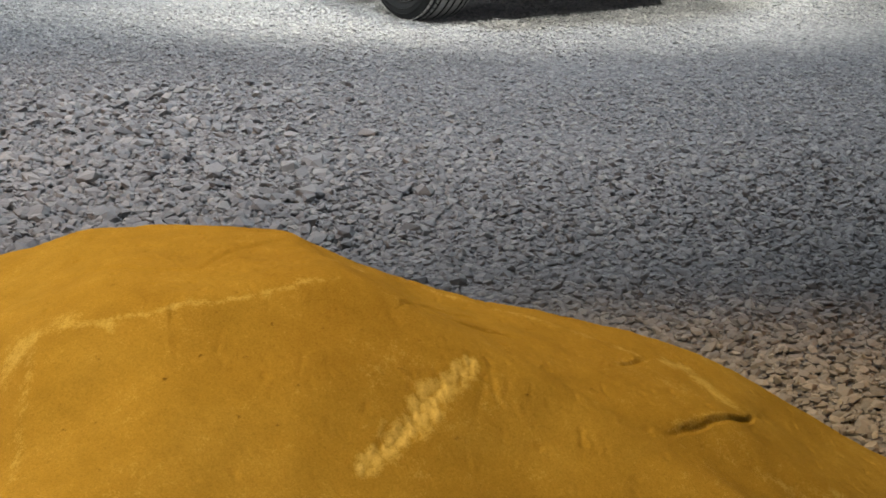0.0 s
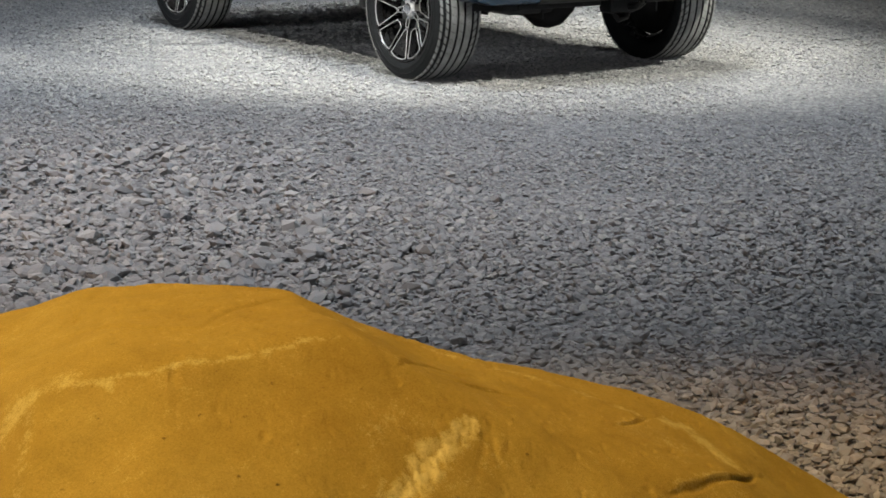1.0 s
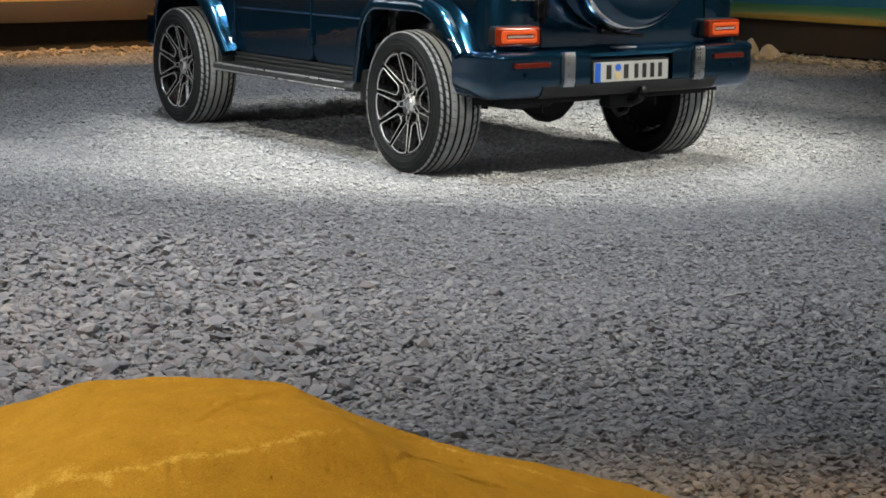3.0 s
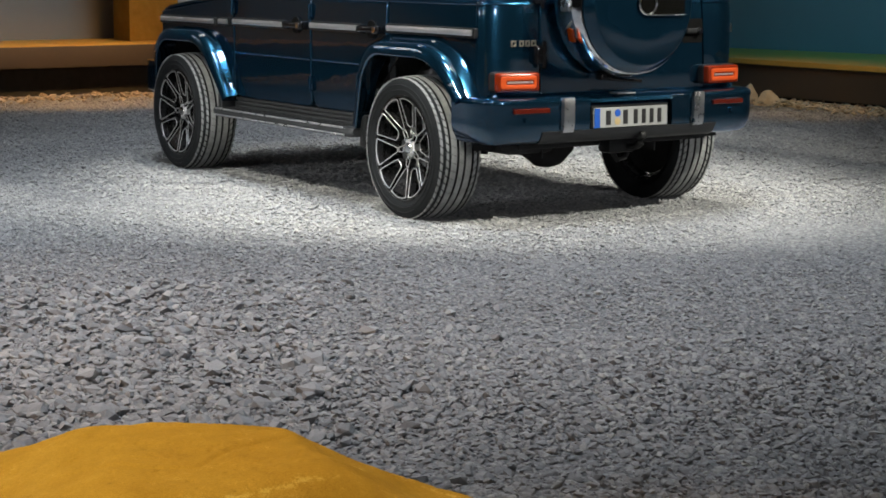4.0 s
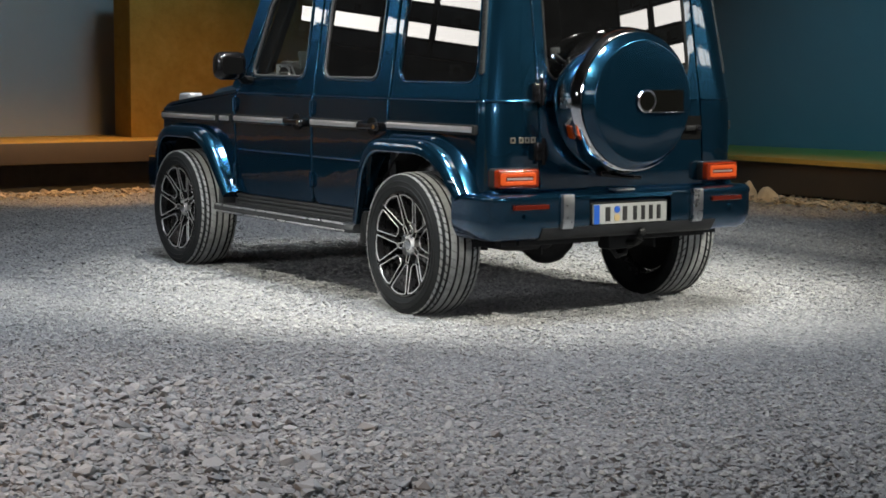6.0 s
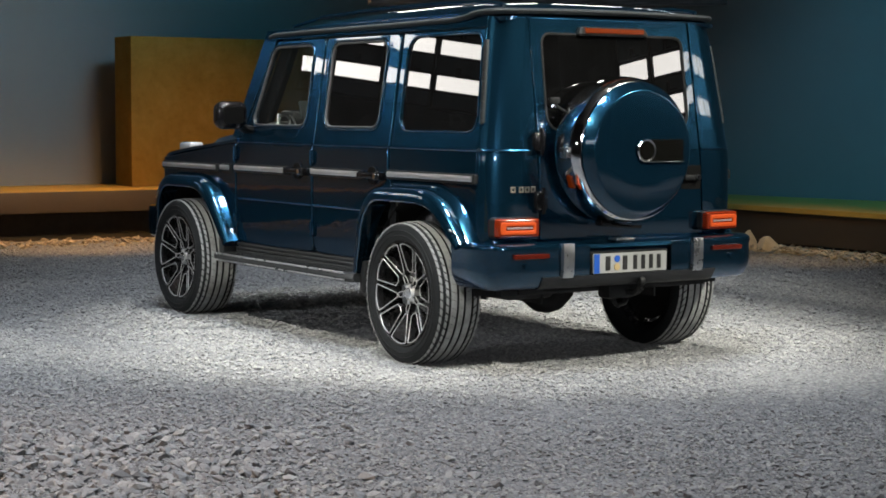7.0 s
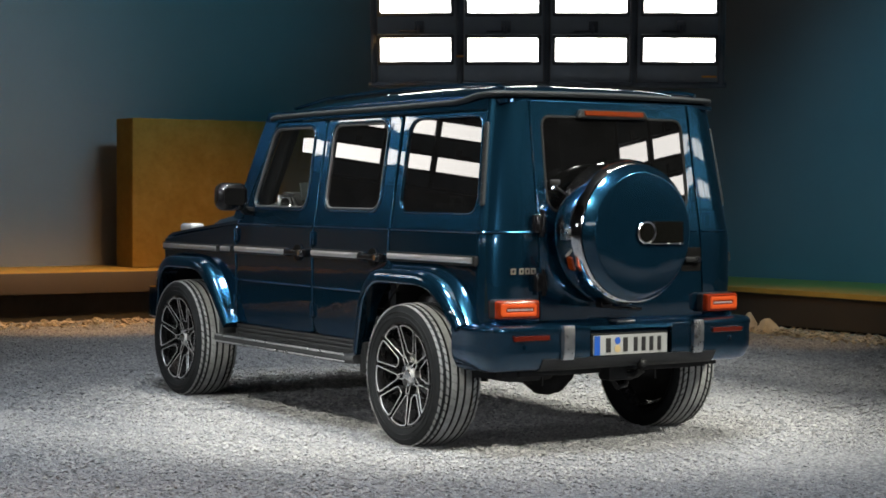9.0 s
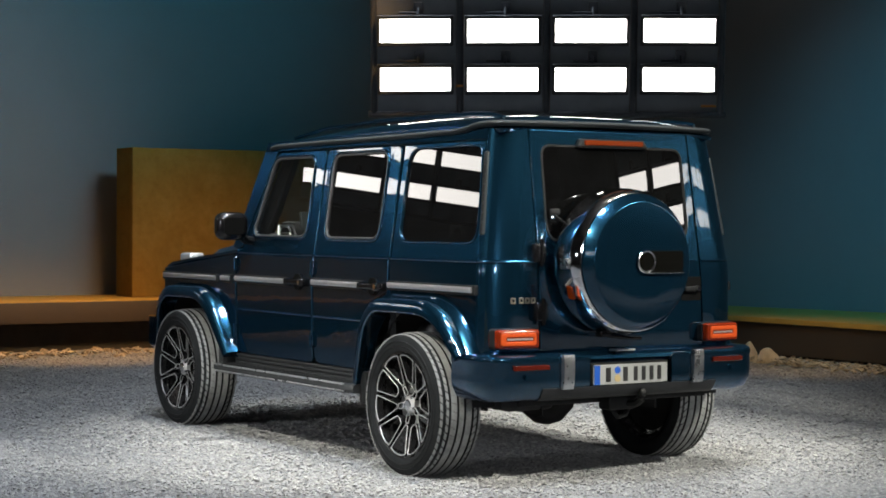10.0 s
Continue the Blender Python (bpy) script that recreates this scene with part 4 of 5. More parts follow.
        for k in range(13):
            a = math.pi / 2 * k / 12
            row.append((sign * (hw - wide + wide * math.cos(a)), ry + rad - rad * math.sin(a), z))
        row.append((seam(sign, z) + sign * 0.007, ry, z))
        rows.append(row)
    bm = loft(rows)
    bmesh.ops.solidify(bm, geom=bm.faces[:], thickness=0.03)
    bmesh.ops.recalc_face_normals(bm, faces=bm.faces[:])
    part("rear_corner", bm, PAINT, CAR, "", 35)
    n = 8
    pts = [(sign * (half_width(BELT) - 0.190 + 0.192 * math.cos(math.pi / 2 * k / n)), rear_y(BELT) + 0.082 - 0.084 * math.sin(math.pi / 2 * k / n), BELT - 0.004) for k in range(n + 1)]
    part("pressed_line", tube([(sign * 0.849, -0.545, BELT - 0.004)] + pts + [(seam(sign, BELT) + sign * 0.012, rear_y(BELT) - 0.002, BELT - 0.004)], 0.007, 8), PAINT, CAR)
    tail_lamp(sign)
    # mirror
    at = pose(sign * 1.02, 1.965, 1.338, 0, 0, sign * 8)
    m = part("door_mirror", moved(box((-0.102, -0.06, -0.088), (0.102, 0.085, 0.088), 0.058, 7), at), GLOSS, CAR, "gloss black door mirror")
    part("mirror_glass", moved(mapped(plate(rounded([(-0.082, -0.066), (0.082, -0.066), (0.082, 0.066), (-0.082, 0.066)], 0.035), (), 0.004, 0.001), lambda p, q, d: (p * 0.8, -0.0605 + d, q * 0.8)), at), BLACKOUT, m, "dark mirror glass")
    part("mirror_foot", tube([(sign * 0.84, 2.03, 1.245), (sign * 0.90, 2.01, 1.250), (sign * 0.96, 1.96, 1.285)], 0.028), TRIM, m)
    # indicator on the wing
    part("wing_indicator", merge(box((sign * 0.73 - 0.055, 3.07, 1.075), (sign * 0.73 + 0.055, 3.25, 1.150), 0.022, 3)), CLEAR_LAMP, CAR, "clear indicator lamp on the wing")
    # side lamp under the mirror line of the flare
    part("side_marker", box((min(sign * 0.955, sign * 0.968), -0.50, 0.745), (max(sign * 0.955, sign * 0.968), -0.45, 0.757), 0.004), CHROME, CAR)


for s in (-1, 1):
    body_side(s)


def car_roof():
    ys = [1.965, 1.90, 1.80, 1.4, 0.8, 0.2, -0.30, -0.44, -0.505, -0.550, -0.570]
    tops = [1.835, 1.865, 1.895, 1.945, 1.965, 1.968, 1.957, 1.943, 1.925, 1.898, 1.872]
    rows = []
    for y, top in zip(ys, tops):
        edge = 1.86 if y < 1.85 else 1.835
        edge = min(edge, top)
        rows.append([(x * 0.728, y, edge + (top - edge) * max(0.0, 1 - abs(x) ** 6) ** 0.9) for x in (-1, -0.985, -0.95, -0.88, -0.75, -0.5, -0.25, 0, 0.25, 0.5, 0.75, 0.88, 0.95, 0.985, 1)])
    bm = loft(rows)
    bmesh.ops.solidify(bm, geom=bm.faces[:], thickness=0.02)
    bmesh.ops.recalc_face_normals(bm, faces=bm.faces[:])
    roof = part("roof", bm, PAINT, CAR, "", 50)
    half = [(0.748, 1.925, 1.832), (0.748, 1.86, 1.843), (0.748, 1.4, 1.848), (0.748, 0.6, 1.852), (0.748, -0.18, 1.860), (0.747, -0.30, 1.872), (0.746, -0.38, 1.888), (0.745, -0.46, 1.893)]
    for k in range(1, 8):
        a = math.pi / 2 * k / 7
        half.append((0.655 + 0.090 * math.cos(a), -0.475 - 0.092 * math.sin(a), 1.893 + 0.002 * k / 7))
    half += [(0.45, -0.572, 1.899), (0.2, -0.576, 1.902)]
    line = [Vector((-x, y, z)) for x, y, z in half] + [Vector((0, -0.577, 1.903))] + [Vector(v) for v in half[::-1]]

    def gutter_ring(i):
        a, b = line[max(0, i - 1)], line[min(len(line) - 1, i + 1)]
        n = Vector(((b - a).y, -(b - a).x, 0)).normalized()
        if n.dot(Vector((line[i].x, line[i].y - 0.7, 0))) < 0:
            n = -n
        return [line[i] + n * o + Vector((0, 0, z)) for o, z in ((-0.05, 0.010), (0.0, 0.014), (0.016, 0.010), (0.022, 0.0), (0.018, -0.011), (0.006, -0.017), (-0.05, -0.017))]

    part("gutter", sweep(line, gutter_ring), GUTTER, roof, "satin grey roof gutter carried round the rear", 45)
    for s in (-1, 1):
        part("roof_bead", tube([(s * 0.655, y, z + 0.004) for y, z in zip(ys[2:9], [1.892, 1.938, 1.955, 1.957, 1.948, 1.935, 1.920])], 0.010), PAINT, roof)
    return roof


car_roof()


def tailgate():
    outline = rounded([(-0.512, 0.685), (0.615, 0.685), (0.540, 1.868), (-0.540, 1.868)], [0.02, 0.02, 0.02, 0.02])
    window = rounded([(-0.452, 1.275), (0.506, 1.275), (0.484, 1.772), (-0.460, 1.774)], [0.10, 0.10, 0.06, 0.05])
    bm = plate(outline, [window], 0.035, 0.008, [("q", 0.70), ("q", 1.10), ("q", 1.19)], 3)
    gate = part("tailgate", mapped(bm, on_rear(0.002)), PAINT, CAR, "", 6)
    ring = [Vector(p) for p in window]
    if area2(ring) < 0:
        ring.reverse()
    part("window_frame", mapped(plate(inset_ring(ring, -0.014), [ring], 0.02, 0.003), on_rear(0.006)), TRIM, gate, "black rubber seal")
    cuts = [("p", -0.42 + 0.06 * k) for k in range(16)]
    # the rear glass bows outwards a little across its width
    g = part("window_pane", mapped(sheet(inset_ring(ring, -0.010), cuts), lambda p, q, d: (p, rear_y(q) + 0.004 - 0.012 * (1 - (p / 0.5) ** 2), q)), TINTED, gate, "dark tinted glass", 60)
    g.visible_shadow = False
    # third brake lamp
    lamp = part("brake_lamp_housing", mapped(plate(rounded([(-0.245, 1.775), (0.245, 1.775), (0.215, 1.822), (-0.215, 1.822)], 0.012), (), 0.05, 0.008), on_rear(0.035)), TRIM, gate, "black brake lamp housing")
    part("brake_lamp", mapped(plate(rounded([(-0.20, 1.788), (0.20, 1.788), (0.20, 1.815), (-0.20, 1.815)], 0.006), (), 0.02, 0.003), on_rear(0.042)), AMBER, lamp, "orange-red brake lamp strip")
    # hinges on the hinge side
    for z in (1.215, 0.905):
        h = part("hinge", merge(box((seam(-1, z) - 0.045, rear_y(z) - 0.045, z - 0.05), (seam(-1, z) + 0.03, rear_y(z) + 0.0, z + 0.05), 0.012, 3), cylinder((seam(-1, z), rear_y(z) - 0.04, z - 0.07), (seam(-1, z), rear_y(z) - 0.04, z + 0.07), 0.013, 12)), GLOSS, gate, "black door hinge")
    # latch handle
    part("handle_recess", mapped(plate(rounded([(0.45, 0.942), (0.593, 0.942), (0.593, 1.076), (0.45, 1.076)], 0.012), (), 0.012, 0.003), on_rear(0.004)), BLACKOUT, gate, "black recess")
    part("handle", merge(box((0.465, rear_y(1.0) - 0.026, 0.993), (0.575, rear_y(1.0) - 0.004, 1.023), 0.008, 3), cylinder((0.555, rear_y(1.0) - 0.030, 1.008), (0.555, rear_y(1.0) - 0.01, 1.008), 0.019)), TRIM, gate, "black latch handle")
    part("lock_button", cylinder((0.555, rear_y(1.0) - 0.036, 1.008), (0.555, rear_y(1.0) - 0.028, 1.008), 0.014), CHROME, gate, "chrome lock button")
    crease_pts = [(-0.51 + 1.07 * i / 6, rear_y(BELT) - 0.004, BELT - 0.004) for i in range(7)]
    part("pressed_line", tube(crease_pts, 0.006), PAINT, gate)
    # wiper parked behind the wheel
    part("rear_wiper", merge(tube([(-0.05, -0.66, 1.262), (-0.30, -0.655, 1.33), (-0.44, -0.645, 1.42)], 0.007), box((-0.46, -0.660, 1.415), (-0.40, -0.648, 1.445), 0.004)), TRIM, gate, "black rear wiper")
    return gate


tailgate()


def spare_wheel():
    """The round cover on the tailgate: a bright band round it, a dished blue face."""
    cx, cz = -0.080, 1.167
    shape = pose(cx, 0, cz, 0, 0, 90)
    drum = part("spare_wheel_cover", moved(lathe([(0.0, -0.66), (0.32, -0.66), (0.366, -0.68), (0.382, -0.71), (0.385, -0.75), (0.385, -0.80), (0.378, -0.845), (0.362, -0.885), (0.348, -0.900)], 72), shape), PAINT, CAR, "round blue spare wheel cover with a bright band")
    part("band", moved(lathe([(0.361, -0.899), (0.366, -0.897), (0.378, -0.872), (0.385, -0.840), (0.390, -0.80), (0.391, -0.755), (0.389, -0.715), (0.378, -0.685), (0.368, -0.676)], 72), shape), CHROME, drum, "polished steel band")
    part("cover_face", moved(lathe([(0.360, -0.893), (0.360, -0.902), (0.356, -0.908), (0.322, -0.9500), (0.319, -0.9525), (0.315, -0.9540), (0.310, -0.9546), (0.15, -0.9552), (0.0, -0.9552)], 96), pose(cx + 0.004, 0, cz, 0, 0, 90)), PAINT, drum, "dished dark blue face", 20)
    strip = rounded([(-0.055, 1.113), (0.188, 1.113), (0.188, 1.227), (-0.055, 1.227)], 0.004)
    strip = [(p[0], p[1]) for p in strip]
    part("camera_panel", mapped(plate(strip, (), 0.012, 0.003), lambda p, q, d: (p, -0.968 + d, q)), PIANO, drum, "gloss black panel")
    part("panel_edge", box((-0.045, -0.972, 1.107), (0.188, -0.960, 1.113), 0.002), CHROME, drum, "chrome edge")
    part("emblem_ring", moved(lathe([(0.048, -0.968), (0.058, -0.972), (0.062, -0.966), (0.050, -0.962)], 40, True), pose(-0.062, 0, 1.170, 0, 0, 90)), CHROME, drum, "round chrome emblem")
    part("emblem_disc", moved(lathe([(0.0, -0.969), (0.049, -0.969), (0.049, -0.960)], 32), pose(-0.062, 0, 1.170, 0, 0, 90)), PIANO, drum, "dark emblem disc")
    part("mount", box((cx - 0.16, -0.70, cz - 0.16), (cx + 0.16, -0.60, cz + 0.16), 0.02), TRIM, drum, "black carrier")
    part("latch", merge(tube([(cx - 0.14, -0.80, cz - 0.385), (cx - 0.02, -0.86, cz - 0.40), (cx + 0.06, -0.87, cz - 0.405)], 0.010), box((cx - 0.17, -0.83, cz - 0.395), (cx - 0.10, -0.77, cz - 0.36), 0.008)), GLOSS, drum, "dark band latch")
    part("marker_lamp", mapped(plate(rounded([(-0.026, -0.034), (0.020, -0.036), (0.026, 0.030), (-0.010, 0.040)], 0.010), (), 0.012, 0.003), lambda p, q, d: (cx - 0.362 + d - 0.42 * q, -0.80 - p, cz - 0.160 + q)), AMBER, drum, "orange marker lens")
    part("steel_loop", box((cx - 0.400, -0.835, cz - 0.035), (cx - 0.378, -0.765, cz + 0.02), 0.006), STEEL, drum, "steel band clasp")
    return drum


spare_wheel()


def rear_bumper():
    plan = [(-0.932, -0.425), (-0.936, -0.62), (-0.900, -0.735), (-0.82, -0.775), (-0.5, -0.788), (-0.305, -0.790), (-0.285, -0.790), (0.262, -0.790), (0.282, -0.790), (0.5, -0.788), (0.82, -0.775), (0.895, -0.735), (0.928, -0.62), (0.925, -0.425)]
    path = soft_path(plan, 0.09, 5)

    def ring(i):
        p = path[i]
        a, b = path[max(0, i - 1)], path[min(len(path) - 1, i + 1)]
        n = Vector(((b - a).y, -(b - a).x)).normalized()
        prof = [(-0.17, 0.690), (-0.075, 0.692), (-0.022, 0.688), (-0.004, 0.674), (0.0, 0.655), (-0.006, 0.640), (-0.004, 0.560), (-0.008, 0.520), (-0.036, 0.466), (-0.065, 0.449), (-0.17, 0.447)]
        # a shallow bay for the number plate
        bay = 0.034 if -0.29 < p.x < 0.267 else 0.0
        return [(p.x + n.x * o, p.y + n.y * o + (bay if 0.50 < z < 0.65 and o > -0.06 else 0.0), z) for o, z in prof]

    b = part("rear_bumper", sweep(path, ring), PAINT, CAR, "", 40)
    low = [p for p in path if abs(p.x) < 0.74 and p.y < -0.7]
    part("lower_panel", sweep(low, lambda i: [(low[i].x, low[i].y - o, z) for o, z in ((-0.0045, 0.512), (-0.0050, 0.508), (-0.033, 0.462), (-0.062, 0.444), (-0.10, 0.443), (-0.10, 0.512))]), VALANCE, b, "dark grey plastic lower panel", 40)
    skirt = soft_path([(-0.88, -0.47), (-0.88, -0.62), (-0.76, -0.71), (0, -0.735), (0.74, -0.71), (0.84, -0.62), (0.84, -0.47)], 0.08, 4)
    part("lower_valance", sweep(skirt, lambda i: [(skirt[i].x * k, skirt[i].y * k2, z) for k, k2, z in ((0.955, 0.945, 0.470), (0.94, 0.93, 0.450), (0.88, 0.84, 0.440), (0.88, 0.84, 0.470))]), TRIM, b, "black lower valance", 40)
    for s in (-1, 1):
        part("overrider", sweep(range(5), lambda i: [(s * (0.442 + dx), -0.788 - dy - (0.008, 0.012, 0.012, 0.008, 0.0)[i], (0.684, 0.66, 0.58, 0.53, 0.505)[i]) for dx, dy in ((-0.036, 0.0), (-0.034, 0.008), (0.034, 0.008), (0.036, 0.0), (0.036, -0.02), (-0.036, -0.02))]), STEEL, b, "brushed steel overrider", 30)
        part("reflector", mapped(plate(rounded([(0.557, 0.611), (0.775, 0.611), (0.775, 0.637), (0.557, 0.637)], 0.005), (), 0.02, 0.003), lambda p, q, d: (s * p, -0.795 + d + 0.06 * max(0, p - 0.55) ** 1.0 * 0.3, q)), REFLECTOR, b, "red reflector strip")
        part("sensor", cylinder((s * 0.70, -0.79, 0.575), (s * 0.70, -0.774, 0.575), 0.012, 14), PAINT, b)
    part("step_plate", box((-0.10, -0.776, 0.690), (0.02, -0.70, 0.699), 0.002), ALLOY, b, "bright step plate")
    # number plate
    holder = part("number_plate", mapped(plate(rounded([(-0.263, 0.516), (0.237, 0.516), (0.237, 0.622), (-0.263, 0.622)], 0.008), (), 0.012, 0.002), lambda p, q, d: (p, -0.782 + d, q)), PLATE, b, "white number plate with a blue end band")
    part("plate_surround", mapped(plate(rounded([(-0.276, 0.506), (0.250, 0.506), (0.250, 0.632), (-0.276, 0.632)], 0.01), (), 0.02, 0.003), lambda p, q, d: (p, -0.773 + d, q)), TRIM, b, "black plate holder")
    part("blue_band", box((-0.261, -0.7845, 0.518), (-0.224, -0.7815, 0.620)), PLATE_BLUE, holder, "blue end band")
    for x0, x1 in ((-0.190, -0.139), (-0.074, -0.024), (-0.002, 0.043), (0.053, 0.098), (0.107, 0.152), (0.161, 0.206)):
        part("ink_bar", box((x0 + 0.006, -0.7845, 0.531), (x1 - 0.012, -0.7815, 0.607), 0.0008, 1), PLATE_INK, holder, "plain black bar")
    for z, mat in ((0.592, PLATE_BLUE), (0.548, SEAL_TAN)):
        part("seal", cylinder((-0.106, -0.785, z), (-0.106, -0.780, z), 0.019, 20), mat, holder, "round plate seal")
    part("tow_ball", merge(tube([(0.075, -0.60, 0.39), (0.075, -0.72, 0.40), (0.075, -0.765, 0.43), (0.075, -0.765, 0.455)], 0.022), moved(lathe([(0.0, -0.02), (0.022, -0.016), (0.027, 0.0), (0.022, 0.016), (0.0, 0.02)], 20), pose(0.075, -0.765, 0.462))), TRIM, CAR, "black tow hook")
    part("tow_socket", merge(box((-0.06, -0.66, 0.36), (0.13, -0.55, 0.46), 0.02), tube([(-0.02, -0.62, 0.37), (0.02, -0.63, 0.32), (0.08, -0.62, 0.33), (0.12, -0.6, 0.38)], 0.014)), TRIM, CAR, "black tow bracket")
    return b


rear_bumper()


def badge():
    """Bright model badge, drawn as plain bars."""
    ob = None
    for x0, x1 in ((-0.703, -0.671), (-0.650, -0.620), (-0.612, -0.582), (-0.574, -0.544)):
        bm = mapped(plate(rounded([(x0, 0.948), (x1, 0.948), (x1, 0.980), (x0, 0.980)], 0.006), [rounded([(x0 + 0.009, 0.957), (x1 - 0.009, 0.957), (x1 - 0.009, 0.971), (x0 + 0.009, 0.971)], 0.002)], 0.006, 0.001), on_rear(0.005))
        ob = part("badge_bar", bm, BADGE, CAR, "small chrome badge bar")


badge()


def front_end():
    rows = []
    for y, zc, ze, w in ((2.20, 1.262, 1.185, 0.80), (2.45, 1.252, 1.160, 0.80), (2.85, 1.222, 1.125, 0.795), (3.22, 1.172, 1.085, 0.785), (3.32, 1.14, 1.06, 0.78), (3.36, 1.08, 1.03, 0.77)):
        rows.append([(x * w, y, ze + (zc - ze) * (1 if abs(x) < 0.62 else max(0.0, 1 - (abs(x) - 0.62) / 0.12))) for x in (-1.08, -1, -0.9, -0.74, -0.68, -0.62, -0.3, 0, 0.3, 0.62, 0.68, 0.74, 0.9, 1, 1.08)])
    bm = loft(rows)
    bmesh.ops.solidify(bm, geom=bm.faces[:], thickness=0.02)
    bmesh.ops.recalc_face_normals(bm, faces=bm.faces[:])
    part("bonnet", bm, PAINT, CAR, "", 30)
    part("front_panel", box((-0.84, 3.27, 0.62), (0.84, 3.345, 1.05), 0.02), PAINT, CAR)
    g = part("grille", box((-0.50, 3.345, 0.78), (0.50, 3.375, 1.03), 0.01), TRIM, CAR, "black grille")
    for k in range(3):
        part("grille_bar", box((-0.48, 3.375, 0.82 + 0.07 * k), (0.48, 3.39, 0.845 + 0.07 * k), 0.004), STEEL, g)
    for s in (-1, 1):
        part("headlamp", cylinder((s * 0.66, 3.335, 0.90), (s * 0.66, 3.375, 0.90), 0.105, 32), CLEAR_LAMP, CAR, "round clear headlamp")
    path = soft_path([(-0.93, 3.30), (-0.92, 3.50), (-0.80, 3.60), (0.80, 3.60), (0.92, 3.50), (0.93, 3.30)], 0.1, 5)
    part("front_bumper", sweep(path, lambda i: [(path[i].x * k, 2.9 + (path[i].y - 2.9) * k, z) for k, z in ((1.0, 0.70), (1.0, 0.50), (0.92, 0.45), (0.86, 0.50), (0.86, 0.70))]), PAINT, CAR, "", 40)
    # windscreen
    rows = [[(x, 2.245 - 0.05 * (x / 0.8) ** 2 - (z - 1.20) * 0.46, z) for x in [-0.80 * (1 - 0.16 * (z - 1.2)) + 1.60 * (1 - 0.16 * (z - 1.2)) * k / 10 for k in range(11)]] for z in (1.20, 1.5, 1.83)]
    w = part("windscreen", loft(rows), GLASS, CAR, "clear windscreen")
    w.visible_shadow = False
    part("scuttle", box((-0.80, 2.10, 1.12), (0.80, 2.26, 1.20), 0.01), TRIM, CAR, "black scuttle")
    # underside
    part("underbody", merge(box((-0.70, -0.56, 0.40), (0.70, -0.50, 0.70)), box((-0.38, -0.50, 0.42), (0.38, 3.3, 0.56)), box((-0.70, 0.62, 0.40), (0.70, 2.26, 0.50)), box((-0.82, -0.56, 0.62), (0.82, -0.48, 0.70))), UNDER, CAR, "black underbody", 0)
    for y in (0.0, WHEELBASE):
        part("axle", merge(tube([(-0.70, y, 0.385), (0.70, y, 0.385)], 0.045, 12), moved(lathe([(0.0, -0.16), (0.09, -0.14), (0.145, -0.06), (0.155, 0.0), (0.145, 0.06), (0.09, 0.14), (0.0, 0.16)], 24), pose(0.0, y, 0.375))), UNDER, CAR, "black axle")
    part("silencer", moved(box((-0.62, -0.50, 0.365), (-0.30, -0.22, 0.47), 0.04, 4), pose(0, 0.0, 0)), UNDER, CAR, "dark exhaust silencer")
    part("tow_beam", box((-0.60, -0.58, 0.40), (0.60, -0.50, 0.47), 0.01), UNDER, CAR)
    for s in (-1, 1):
        part("chassis_rail", box((s * 0.45 - 0.05, -0.5, 0.43), (s * 0.45 + 0.05, 3.3, 0.55), 0.01), UNDER, CAR)
        part("damper", tube([(s * 0.52, -0.12, 0.34), (s * 0.47, -0.16, 0.75)], 0.03), UNDER, CAR)


front_end()


